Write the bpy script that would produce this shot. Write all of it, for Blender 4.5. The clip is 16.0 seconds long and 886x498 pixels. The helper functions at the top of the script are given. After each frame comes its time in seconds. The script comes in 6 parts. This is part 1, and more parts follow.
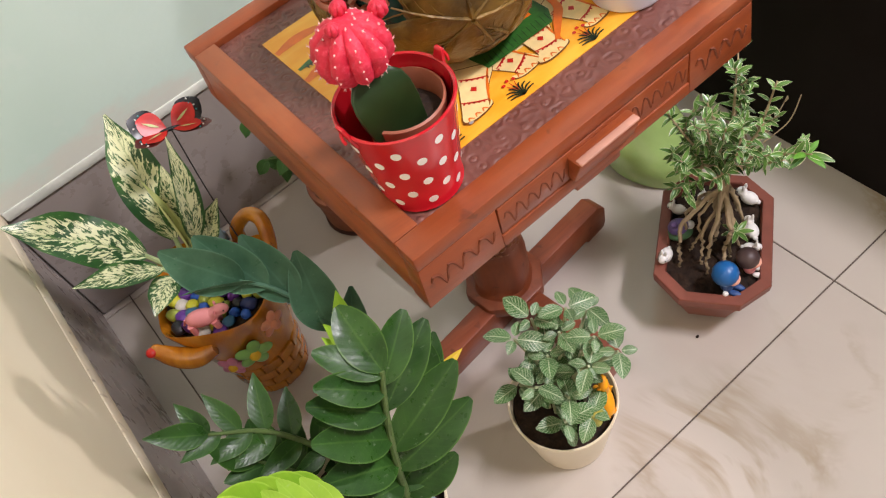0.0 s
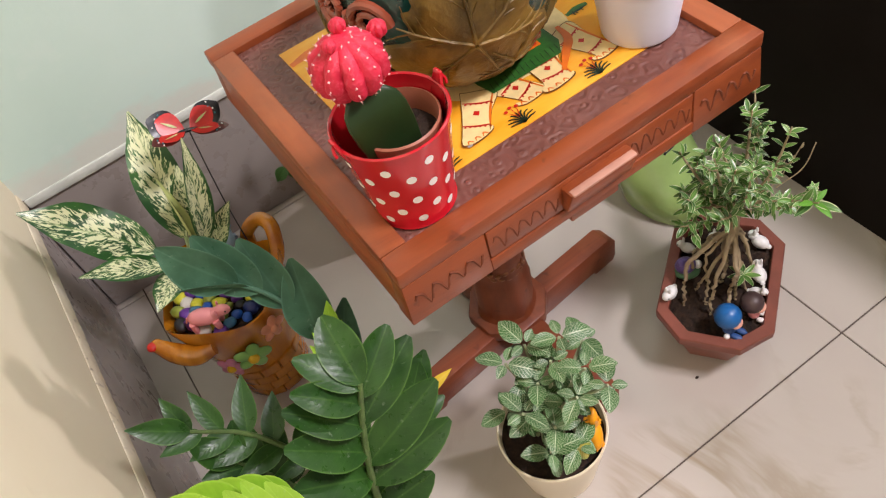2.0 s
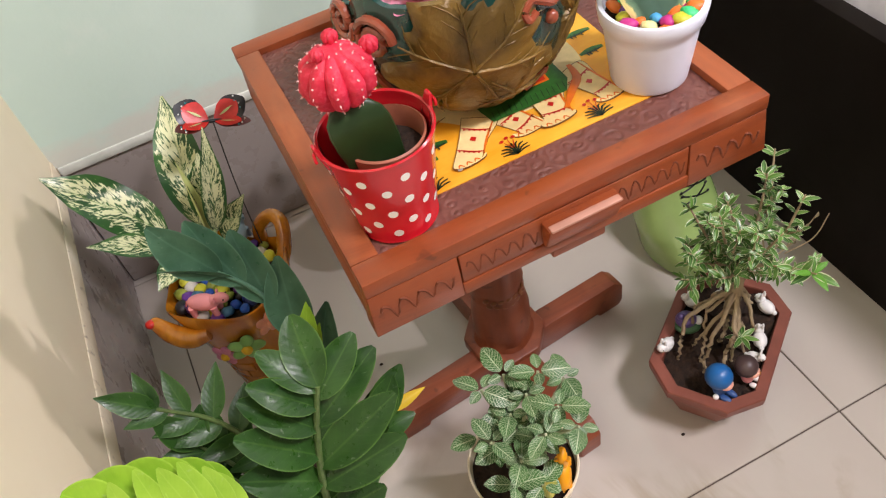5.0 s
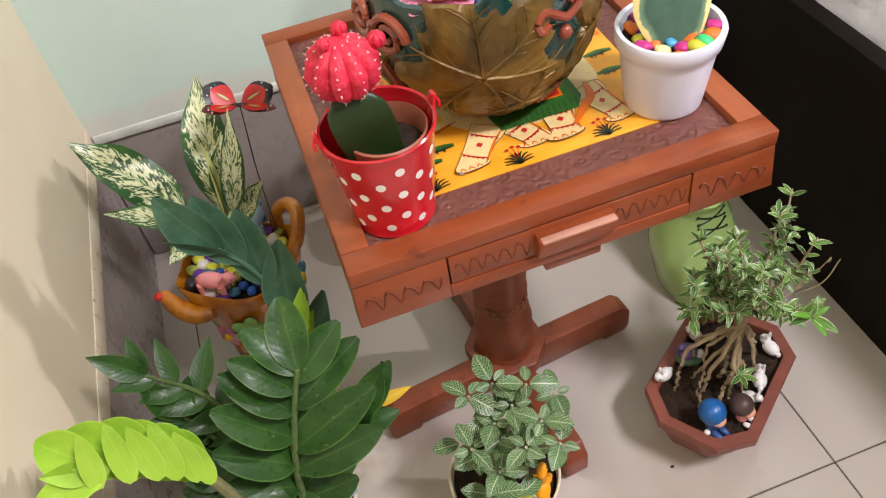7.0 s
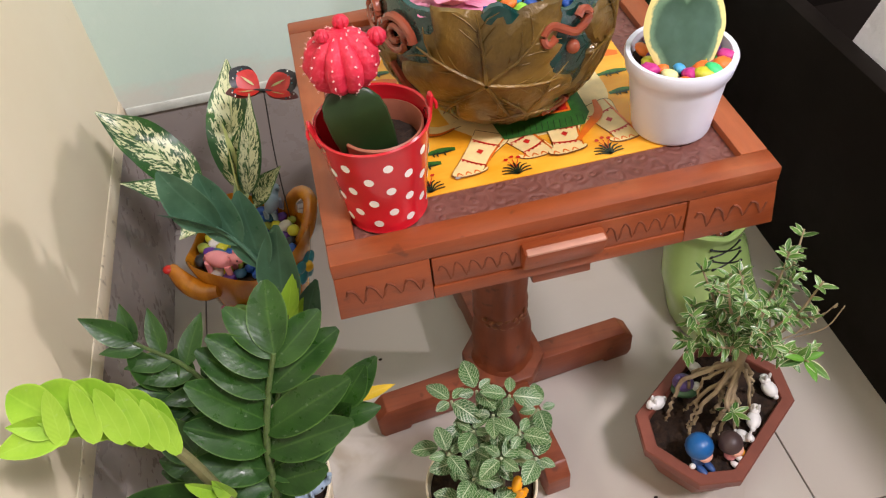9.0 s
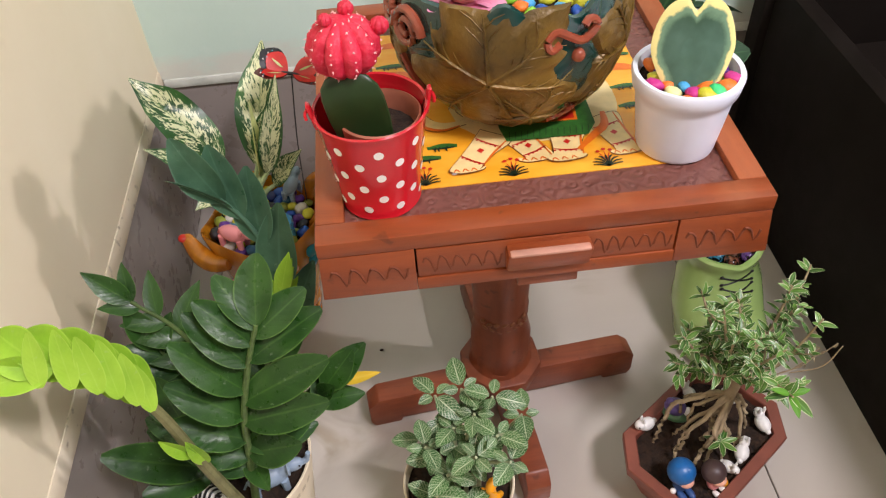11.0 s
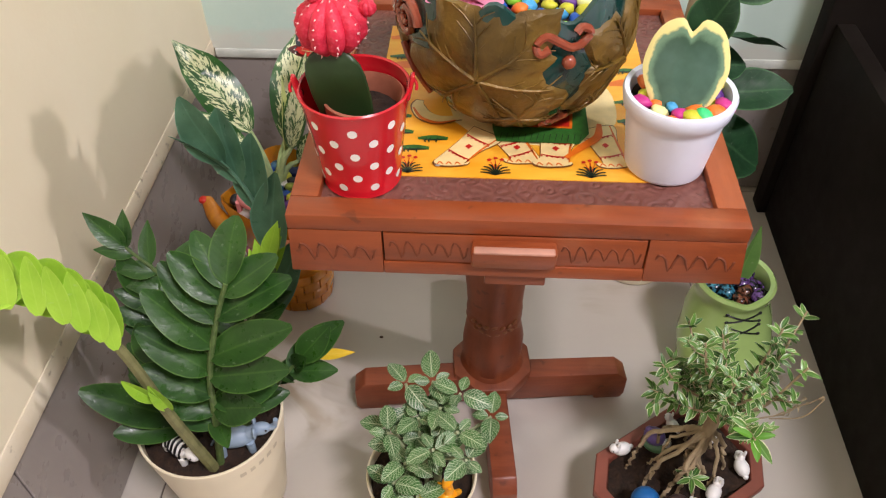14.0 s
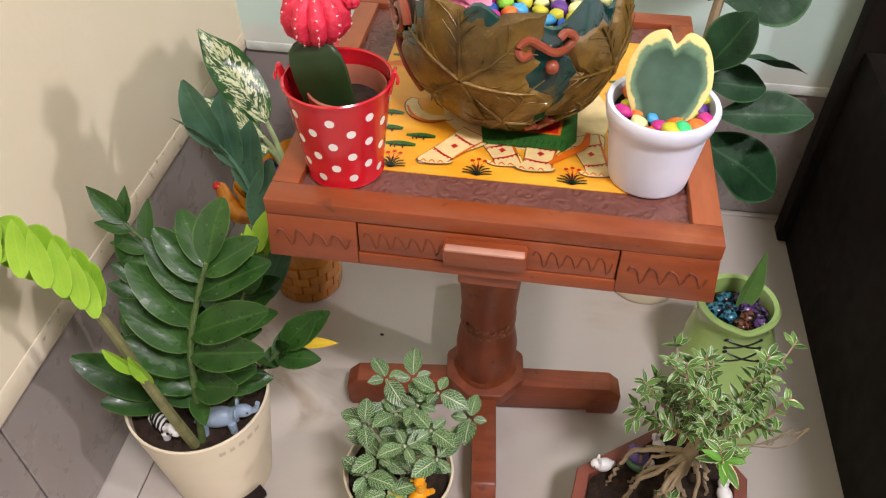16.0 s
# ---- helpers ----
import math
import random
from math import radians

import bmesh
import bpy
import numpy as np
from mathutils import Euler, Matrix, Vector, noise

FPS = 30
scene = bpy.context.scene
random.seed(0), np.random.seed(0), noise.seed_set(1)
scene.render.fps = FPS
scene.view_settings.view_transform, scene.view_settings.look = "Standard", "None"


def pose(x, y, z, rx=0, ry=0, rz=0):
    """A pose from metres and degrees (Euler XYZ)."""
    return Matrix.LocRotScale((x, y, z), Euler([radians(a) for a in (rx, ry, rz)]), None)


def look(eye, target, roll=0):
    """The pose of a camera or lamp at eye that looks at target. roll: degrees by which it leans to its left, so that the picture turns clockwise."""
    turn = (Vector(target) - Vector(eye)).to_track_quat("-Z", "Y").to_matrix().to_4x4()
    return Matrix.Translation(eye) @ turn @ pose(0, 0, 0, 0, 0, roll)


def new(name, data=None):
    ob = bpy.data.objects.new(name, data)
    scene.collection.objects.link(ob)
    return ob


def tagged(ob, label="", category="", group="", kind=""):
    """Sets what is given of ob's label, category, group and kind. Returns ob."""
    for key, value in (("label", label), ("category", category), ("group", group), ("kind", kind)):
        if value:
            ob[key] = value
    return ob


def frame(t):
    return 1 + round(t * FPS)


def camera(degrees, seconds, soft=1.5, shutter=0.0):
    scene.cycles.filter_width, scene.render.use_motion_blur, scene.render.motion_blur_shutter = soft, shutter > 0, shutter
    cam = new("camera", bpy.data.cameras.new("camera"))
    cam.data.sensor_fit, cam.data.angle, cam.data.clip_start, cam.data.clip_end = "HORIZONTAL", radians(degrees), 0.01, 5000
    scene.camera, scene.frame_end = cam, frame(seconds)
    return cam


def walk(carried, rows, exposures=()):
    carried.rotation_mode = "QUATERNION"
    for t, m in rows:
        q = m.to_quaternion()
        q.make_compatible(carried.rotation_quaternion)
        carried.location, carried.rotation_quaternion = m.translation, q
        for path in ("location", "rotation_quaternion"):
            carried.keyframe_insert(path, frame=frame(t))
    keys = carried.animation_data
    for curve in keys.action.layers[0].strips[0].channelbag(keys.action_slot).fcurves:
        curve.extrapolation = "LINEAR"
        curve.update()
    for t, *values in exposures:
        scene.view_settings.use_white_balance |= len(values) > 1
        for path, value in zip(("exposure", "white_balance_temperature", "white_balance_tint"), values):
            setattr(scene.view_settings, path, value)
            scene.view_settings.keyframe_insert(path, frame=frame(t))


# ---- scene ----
cam = camera(58.8, 16.0, soft=1.2)
PATH = [
    (0, (-0.244, -0.259, 0.782), (0.233, 0.836, -0.822), -19.8),
    (0.5, (-0.24, -0.264, 0.781), (0.231, 0.848, -0.813), -19.3),
    (1, (-0.234, -0.268, 0.783), (0.227, 0.86, -0.802), -18.7),
    (1.5, (-0.229, -0.274, 0.782), (0.223, 0.877, -0.791), -18.1),
    (2, (-0.223, -0.278, 0.781), (0.218, 0.892, -0.779), -17.5),
    (2.5, (-0.216, -0.283, 0.782), (0.212, 0.905, -0.768), -16.9),
    (3, (-0.21, -0.288, 0.781), (0.207, 0.917, -0.76), -16.2),
    (3.5, (-0.205, -0.294, 0.779), (0.201, 0.93, -0.75), -15.4),
    (4, (-0.197, -0.298, 0.778), (0.194, 0.94, -0.743), -14.8),
    (6.5, (-0.167, -0.323, 0.775), (0.137, 0.988, -0.705), -10.7),
    (7, (-0.16, -0.328, 0.773), (0.123, 0.996, -0.699), -9.9),
    (7.5, (-0.153, -0.334, 0.773), (0.107, 1.004, -0.691), -9.2),
    (8, (-0.145, -0.337, 0.774), (0.093, 1.01, -0.686), -8.3),
    (8.5, (-0.136, -0.338, 0.771), (0.078, 1.018, -0.683), -7.6),
    (9, (-0.127, -0.342, 0.769), (0.063, 1.023, -0.681), -6.8),
    (11.5, (-0.082, -0.362, 0.764), (-0.024, 1.035, -0.666), -3.1),
    (12, (-0.071, -0.365, 0.761), (-0.04, 1.037, -0.666), -2.4),
    (12.5, (-0.058, -0.368, 0.761), (-0.059, 1.037, -0.663), -2.0),
    (13, (-0.047, -0.371, 0.76), (-0.074, 1.037, -0.66), -1.5),
    (13.5, (-0.036, -0.374, 0.759), (-0.094, 1.036, -0.658), -1.1),
    (14, (-0.024, -0.374, 0.761), (-0.113, 1.035, -0.656), -0.7),
    (14.5, (-0.013, -0.376, 0.758), (-0.134, 1.035, -0.655), -0.4),
    (15, (0.0, -0.381, 0.757), (-0.15, 1.032, -0.65), -0.1),
    (15.5, (0.014, -0.382, 0.755), (-0.168, 1.034, -0.645), 0.1),
    (16, (0.028, -0.379, 0.757), (-0.185, 1.037, -0.64), 0.2),
]
walk(cam, [(t, look(eye, target, roll)) for t, eye, target, roll in PATH],
     exposures=((0, 0.02), (4, 0.0), (9, -0.04), (12.5, -0.08), (16, -0.09)))

# ---- world and lamps ----
world = bpy.data.worlds.new("room_world")
scene.world = world
world.use_nodes = True
world.node_tree.nodes["Background"].inputs[0].default_value = (0.9, 0.95, 1.0, 1)
world.node_tree.nodes["Background"].inputs[1].default_value = 0.02
scene.view_settings.exposure = 0.0


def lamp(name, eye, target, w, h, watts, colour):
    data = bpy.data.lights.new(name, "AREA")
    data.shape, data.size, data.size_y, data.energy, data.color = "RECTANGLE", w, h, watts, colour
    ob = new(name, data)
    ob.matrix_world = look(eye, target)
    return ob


# Unseen lamp, aligned with the shadows on the left wall; its mount is assumed.
lamp("unseen_side_lamp", (2.0, -0.56, 1.76), (-0.2, 0.1, 0.3), 0.085, 0.085, 24.5, (1.0, 0.915, 0.98))
# Unseen overhead lamp, position and power set to light floor and mint wall.
lamp("unseen_top_lamp", (0.75, -1.0, 2.52), (0.05, 0.1, 0.2), 0.5, 0.35, 84, (1.0, 0.925, 1.0))


# ---- materials ----
def rgb(h):
    v = [int(h[i:i + 2], 16) / 255 for i in (0, 2, 4)]
    return tuple(x / 12.92 if x <= 0.04045 else ((x + 0.055) / 1.055) ** 2.4 for x in v) + (1,)


class M:
    """A node material under construction."""

    def __init__(self, name):
        self.m = bpy.data.materials.new(name)
        self.m.use_nodes = True
        self.t = self.m.node_tree
        self.b = self.t.nodes["Principled BSDF"]

    def node(self, kind):
        return self.t.nodes.new(kind)

    def link(self, a, b):
        self.t.links.new(a, b)

    def put(self, sock, v):
        if hasattr(v, "links"):
            self.link(v, sock)
        else:
            sock.default_value = v

    def coord(self, which="Object"):
        return self.node("ShaderNodeTexCoord").outputs[which]

    def noise(self, scale, detail=4, rough=0.55, vec=None, stretch=None, dist=0.0):
        n = self.node("ShaderNodeTexNoise")
        n.inputs["Scale"].default_value, n.inputs["Detail"].default_value = scale, detail
        n.inputs["Roughness"].default_value, n.inputs["Distortion"].default_value = rough, dist
        v = vec or self.coord()
        if stretch:
            mp = self.node("ShaderNodeMapping")
            mp.inputs["Scale"].default_value = stretch
            self.link(v, mp.inputs[0])
            v = mp.outputs[0]
        self.link(v, n.inputs["Vector"])
        return n.outputs["Fac"]

    def ramp(self, fac, lo, hi, a=(0, 0, 0, 1), b=(1, 1, 1, 1)):
        r = self.node("ShaderNodeValToRGB")
        r.color_ramp.elements[0].position, r.color_ramp.elements[1].position = lo, hi
        r.color_ramp.elements[0].color, r.color_ramp.elements[1].color = a, b
        self.link(fac, r.inputs[0])
        return r.outputs[0]

    def mix(self, fac, a, b, mode="MIX"):
        n = self.node("ShaderNodeMix")
        n.data_type, n.blend_type = "RGBA", mode
        self.put(n.inputs[0], fac)
        self.put(n.inputs[6], a)
        self.put(n.inputs[7], b)
        return n.outputs[2]

    def math(self, op, a, b=0.0, c=None):
        n = self.node("ShaderNodeMath")
        n.operation = op
        self.put(n.inputs[0], a)
        self.put(n.inputs[1], b)
        if c is not None:
            self.put(n.inputs[2], c)
        return n.outputs[0]

    def bump(self, h, strength, dist=0.001):
        n = self.node("ShaderNodeBump")
        n.inputs["Strength"].default_value, n.inputs["Distance"].default_value = strength, dist
        self.link(h, n.inputs["Height"])
        self.link(n.outputs[0], self.b.inputs["Normal"])

    def done(self, colour, rough=0.5, metal=0.0, coat=0.0, spec=0.5):
        self.put(self.b.inputs["Base Color"], colour)
        self.put(self.b.inputs["Roughness"], rough)
        self.b.inputs["Metallic"].default_value = metal
        self.b.inputs["Coat Weight"].default_value = coat
        self.b.inputs["Specular IOR Level"].default_value = spec
        return self.m


def plain(name, h, rough=0.5, var=0.12, scale=60, bump=0.15, metal=0.0, coat=0.0, spec=0.5, dist=0.0006):
    """Paint, plastic, glaze: one colour with soft blotches and a fine uneven skin."""
    k = M(name)
    a, c = rgb(h), k.noise(scale, 5)
    d = tuple(x * (1 - var) for x in a[:3]) + (1,)
    e = tuple(min(1, x * (1 + var)) for x in a[:3]) + (1,)
    if bump:
        k.bump(k.noise(scale * 4, 3), bump, dist)
    return k.done(k.ramp(c, 0.3, 0.7, d, e), rough, metal, coat, spec)


def wood(name, dark, light, rough=0.42, stretch=(1, 12, 12), worn=0.25):
    """Stained wood with long grain, worn pale spots and dark rubbed dirt."""
    k = M(name)
    grain = k.noise(9, 8, 0.55, stretch=stretch, dist=0.9)
    fine = k.noise(90, 4, 0.6, stretch=stretch)
    blot = k.noise(16, 3)
    col = k.mix(k.math("ADD", k.math("MULTIPLY", k.ramp(grain, 0.3, 0.72), 0.55), k.math("MULTIPLY", blot, 0.4)), rgb(dark), rgb(light))
    col = k.mix(k.math("MULTIPLY", k.ramp(fine, 0.5, 0.75), 0.22), col, rgb(dark))
    col = k.mix(k.math("MULTIPLY", k.ramp(blot, 0.58, 0.8), worn), col, rgb("c98a62"))
    grime = k.noise(13, 7, 0.72, stretch=tuple(0.4 + 0.1 * q for q in stretch), dist=0.8)
    col = k.mix(k.math("MULTIPLY", k.ramp(grime, 0.54, 0.7), 0.6), col, rgb("5a2412"))
    spots = k.noise(70, 2, 0.5)
    col = k.mix(k.math("MULTIPLY", k.ramp(spots, 0.68, 0.74), 0.5), col, rgb("4a2416"))
    k.bump(k.math("ADD", grain, k.math("MULTIPLY", fine, 0.5)), 0.2, 0.0008)
    return k.done(col, k.ramp(blot, 0.2, 0.9, (rough - 0.1,) * 3 + (1,), (rough + 0.15,) * 3 + (1,)))


# walls
k = M("mint_paint")
n1, n2 = k.noise(3.0, 5), k.noise(26, 6)
c = k.mix(k.ramp(n1, 0.3, 0.75), rgb("c3dccf"), rgb("d3e8de"))
c = k.mix(k.math("MULTIPLY", k.ramp(n2, 0.6, 0.85), 0.35), c, rgb("dfeae2"))
g = k.node("ShaderNodeSeparateXYZ")
k.link(k.coord(), g.inputs[0])
smear = k.math("SUBTRACT", g.outputs[2], k.math("MULTIPLY", k.noise(9, 5, 0.6, stretch=(1, 1, 2.5)), 0.11))
c = k.mix(k.math("MULTIPLY", k.ramp(smear, 0.165, 0.190, (1, 1, 1, 1), (0, 0, 0, 1)), 0.8), c, rgb("d6d6cb"))
k.bump(k.noise(60, 6, 0.6), 0.25, 0.0015)
MINT = k.done(c, 0.5)

k = M("cream_paint")
n1, n2 = k.noise(4.0, 5), k.noise(38, 6)
c = k.mix(k.ramp(n1, 0.3, 0.75), rgb("e7d9b9"), rgb("efe4c9"))
c = k.mix(k.math("MULTIPLY", k.ramp(n2, 0.66, 0.85), 0.3), c, rgb("cdbf9f"))
k.bump(k.noise(80, 6, 0.6), 0.25, 0.0012)
CREAM = k.done(c, 0.55)

k = M("cement_edge")
n1, n2 = k.noise(20, 6), k.noise(85, 4)
c = k.mix(k.ramp(n1, 0.35, 0.7), rgb("decfb2"), rgb("e9ddc6"))
c = k.mix(k.math("MULTIPLY", k.ramp(n2, 0.60, 0.74), 0.75), c, rgb("86735a"))
k.bump(n1, 0.5, 0.003)
CEMENT = k.done(c, 0.8)

k = M("white_edge")
n1 = k.noise(30, 6)
c = k.mix(k.ramp(n1, 0.35, 0.7), rgb("c9cfc6"), rgb("e6eae2"))
k.bump(n1, 0.6, 0.003)
WHITE_EDGE = k.done(c, 0.75)

OUTER = plain("unseen_room_grey", "847d74", 0.7, 0.05, 5)

# floor tile: cream polished stone print with long soft veins
def tile_material(name, base, pale, vein, amount, rough):
    k = M(name)
    g = k.coord("Object")
    broad = k.noise(2.2, 6, 0.6, vec=g, dist=1.2)
    warp = k.noise(3.2, 5, 0.6, vec=g, dist=2.5)
    line = k.math("ABSOLUTE", k.math("SUBTRACT", warp, 0.5))
    line = k.ramp(line, 0.004, 0.07, (1, 1, 1, 1), (0, 0, 0, 1))
    line = k.math("MULTIPLY", line, k.ramp(k.noise(3.5, 3, vec=g), 0.55, 0.66))
    col = k.mix(k.ramp(broad, 0.3, 0.7), rgb(base), rgb(pale))
    col = k.mix(k.math("MULTIPLY", line, amount), col, rgb(vein))
    tint = k.node("ShaderNodeObjectInfo").outputs["Random"]
    col = k.mix(k.math("MULTIPLY", tint, 0.1), col, rgb("b7aa9a"))
    dust = k.noise(45, 5, vec=g)
    return k.done(col, k.ramp(dust, 0.3, 0.8, (rough,) * 3 + (1,), (rough + 0.14,) * 3 + (1,)))


TILE = tile_material("polished_tile", "bbb3a9", "c6beb4", "94805f", 0.7, 0.13)
SKIRT = tile_material("grey_skirting_tile", "8e8681", "958d88", "857d78", 0.12, 0.24)
GROUT = plain("dark_grout", "5a5048", 0.9, 0.25, 90)

# table
WOOD_TOP = wood("stained_wood_frame", "824323", "ad5c31", 0.42, (6, 1, 6))
WOOD_SIDE = wood("stained_wood_apron", "74361a", "a4522a", 0.38, (1, 8, 8))
WOOD_DEEP = wood("stained_wood_base", "6a321d", "954f2e", 0.46, (7, 7, 1.5))
WOOD_FOOT = wood("stained_wood_foot", "6e331d", "8f4a2b", 0.42, (1, 12, 12))
NOTCH = plain("rubbed_notch", "8a5534", 0.4, 0.2, 60)
WORN = plain("worn_highlight_wood", "b88876", 0.3, 0.15, 60)
CUT = plain("groove_shade", "73381d", 0.8, 0.2, 100)
GAP = plain("gap_shade", "1d0e08", 0.9, 0.2, 100)

k = M("carved_border")
v = k.node("ShaderNodeTexVoronoi")
v.feature = "SMOOTH_F1"
v.inputs["Scale"].default_value = 125
k.link(k.coord(), v.inputs["Vector"])
wave = k.math("SINE", k.math("MULTIPLY", v.outputs["Distance"], 14))
n1, n2 = k.noise(120, 4), k.noise(18, 4)
c = k.mix(k.ramp(n2, 0.3, 0.7), rgb("6a4038"), rgb("7d5046"))
c = k.mix(k.math("MULTIPLY", k.ramp(n1, 0.5, 0.75), 0.4), c, rgb("4e2c26"))
k.bump(k.math("ADD", wave, k.math("MULTIPLY", n1, 0.8)), 0.5, 0.0009)
CARVED = k.done(c, 0.42)

k = M("painted_panel")
n1, n2 = k.noise(26, 4, stretch=(1, 3, 1)), k.noise(90, 5)
c = k.mix(k.ramp(n1, 0.36, 0.68), rgb("f0a426"), rgb("f5b93f"))
c = k.mix(k.math("MULTIPLY", k.ramp(n2, 0.62, 0.8), 0.35), c, rgb("dd8a14"))
PANEL = k.done(c, 0.28)
P_CREAM = plain("paint_cream", "eed596", 0.3, 0.08, 120)
P_ORANGE = plain("paint_orange", "e2711d", 0.3, 0.1, 120)
P_RED = plain("paint_red", "c4261c", 0.3, 0.1, 120)
P_GREEN = plain("paint_green", "34662a", 0.3, 0.25, 200)
P_DARK = plain("paint_dark", "1c2a1c", 0.35, 0.1, 120)
P_LINE = plain("paint_outline", "7a4a1e", 0.35, 0.1, 120)
P_GREY = plain("chipped_paint", "a8a39a", 0.6, 0.1, 120)

# pots
RED = plain("red_enamel", "c31a27", 0.22, 0.06, 30, 0.05, coat=0.4)
DOT = plain("white_enamel", "f3efe9", 0.3, 0.03, 60, 0.05)
NURSERY = plain("brown_plastic", "a8664e", 0.5, 0.1, 80)
WHITE_POT = plain("white_plastic", "e3e8f6", 0.33, 0.03, 30, 0.05)
CREAM_POT = plain("cream_plastic", "eee2c4", 0.38, 0.03, 20, 0.05)
CLAY = plain("weathered_clay", "8a5238", 0.75, 0.25, 45, 0.3)
CLAY_DARK = plain("dark_clay", "4a2a1c", 0.7, 0.3, 60, 0.3)
TERRA = plain("terracotta_plastic", "804738", 0.5, 0.14, 40, 0.2)
GREEN_GLAZE = plain("green_glaze", "a0bd70", 0.2, 0.1, 22, 0.1, coat=0.6)
BLACK_PAINT = plain("black_paint", "101210", 0.3, 0.1, 90)
SKY_PAINT = plain("turquoise_paint", "2b8f9b", 0.3, 0.1, 90)
PINK_PAINT = plain("pink_paint", "d98aa8", 0.4, 0.1, 90)
YELLOW_PAINT = plain("yellow_paint", "efc226", 0.35, 0.08, 90)
MINT_PAINT = plain("leaf_green_paint", "8cc26a", 0.35, 0.08, 90)
PEACH_PAINT = plain("peach_paint", "e59a77", 0.4, 0.08, 90)

k = M("ochre_glaze")
n1 = k.noise(28, 5, stretch=(1, 1, 0.25), dist=1.0)
n2 = k.noise(14, 3)
c = k.mix(k.ramp(n1, 0.32, 0.66), rgb("a65c12"), rgb("da9024"))
c = k.mix(k.math("MULTIPLY", k.ramp(n2, 0.5, 0.8), 0.6), c, rgb("a8641a"))
k.bump(n1, 0.5, 0.002)
OCHRE = k.done(c, 0.18, coat=0.5)

k = M("gold_brown_leaf")
n1, n2 = k.noise(22, 6, dist=0.8), k.noise(110, 4)
c = k.mix(k.ramp(n1, 0.3, 0.7), rgb("47360f"), rgb("86682a"))
c = k.mix(k.math("MULTIPLY", k.ramp(n2, 0.55, 0.75), 0.5), c, rgb("3d2d10"))
k.bump(k.math("ADD", n1, n2), 0.8, 0.0022)
GOLD_LEAF = k.done(c, 0.4, 0.15, coat=0.12)
DEEP_GREEN = plain("deep_green_glaze", "123b36", 0.16, 0.3, 40, 0.3, coat=0.6)
COPPER = plain("copper_glaze", "8f4630", 0.25, 0.25, 50, 0.3, coat=0.4)

k = M("potting_soil")
n1, n2 = k.noise(130, 6, 0.7), k.noise(30, 4)
c = k.mix(k.ramp(n1, 0.35, 0.75), rgb("1a110c"), rgb("46301f"))
k.bump(k.math("ADD", n1, n2), 1.0, 0.004)
SOIL = k.done(c, 0.95)

k = M("black_laminate")
n1 = k.noise(7, 4)
c = k.mix(k.ramp(n1, 0.3, 0.75), rgb("1c1815"), rgb("25211e"))
BED_BLACK = k.done(c, k.ramp(k.noise(40, 4), 0.3, 0.8, (0.42,) * 3 + (1,), (0.55,) * 3 + (1,)), spec=0.02)
k = M("grey_white_cloth")
n1 = k.noise(9, 5)
k.bump(k.noise(25, 6), 0.7, 0.01)
CLOTH = k.done(k.mix(k.ramp(n1, 0.3, 0.7), rgb("bdbabf"), rgb("dedce0")), 0.9)


# leaves: the map's first number runs across the blade (0 to 1), the second from stalk to tip
def leaf_map(k):
    s = k.node("ShaderNodeSeparateXYZ")
    k.link(k.node("ShaderNodeUVMap").outputs[0], s.inputs[0])
    across = k.math("MULTIPLY", k.math("ABSOLUTE", k.math("SUBTRACT", s.outputs[0], 0.5)), 2.0)
    return s.outputs[0], s.outputs[1], across


def zz_leaf(name, dark, light, rib, rough=0.22):
    k = M(name)
    u, v, a = leaf_map(k)
    n1, n2 = k.noise(35, 4), k.noise(240, 3)
    r = k.node("ShaderNodeObjectInfo").outputs["Random"]
    c = k.mix(k.ramp(n1, 0.3, 0.72), rgb(dark), rgb(light))
    c = k.mix(k.math("MULTIPLY", r, 0.35), c, rgb(light))
    side = k.math("PINGPONG", k.math("SUBTRACT", k.math("MULTIPLY", v, 9.0), k.math("MULTIPLY", a, 2.2)), 0.5)
    c = k.mix(k.math("MULTIPLY", k.ramp(side, 0.0, 0.12, (1, 1, 1, 1), (0, 0, 0, 1)), 0.04), c, rgb(rib))
    c = k.mix(k.math("MULTIPLY", k.ramp(a, 0.02, 0.08, (1, 1, 1, 1), (0, 0, 0, 1)), 0.2), c, rgb(rib))
    c = k.mix(k.math("MULTIPLY", k.ramp(a, 0.90, 0.97), 0.45), c, rgb(rib))
    c = k.mix(k.math("MULTIPLY", k.ramp(n2, 0.66, 0.76), 0.18), c, rgb("b9c4ae"))
    k.bump(k.math("ADD", k.math("ADD", n1, k.math("MULTIPLY", n2, 0.35)), k.math("MULTIPLY", side, 0.25)), 0.3, 0.0013)
    return k.done(c, k.ramp(k.noise(120, 4), 0.3, 0.7, (rough,) * 3 + (1,), (rough + 0.3,) * 3 + (1,)), spec=0.32)


ZZ = zz_leaf("zz_leaf", "173713", "325720", "64893f", 0.22)
ZZ_BLUE = zz_leaf("zz_leaf_waxy", "2b4f38", "4d7258", "688f78", 0.26)
ZZ_NEW = zz_leaf("zz_leaf_young", "79aa26", "9fc83c", "b9dc5c", 0.3)
ZZ_FLAP = zz_leaf("zz_leaf_newest", "86b52e", "a5cd46", "bcdc66", 0.35)
ZZ_YELLOW = zz_leaf("zz_leaf_yellowing", "b79a1e", "d8b62c", "d9c860", 0.35)
SOFT_LEAF = zz_leaf("soft_leaf", "2c5422", "456f33", "6f9455", 0.4)
ZZ_STEM = plain("zz_stem", "566c3a", 0.5, 0.3, 120, 0.3)
SHOOT_STEM = plain("young_shoot_stem", "77764c", 0.55, 0.25, 90, 0.3)
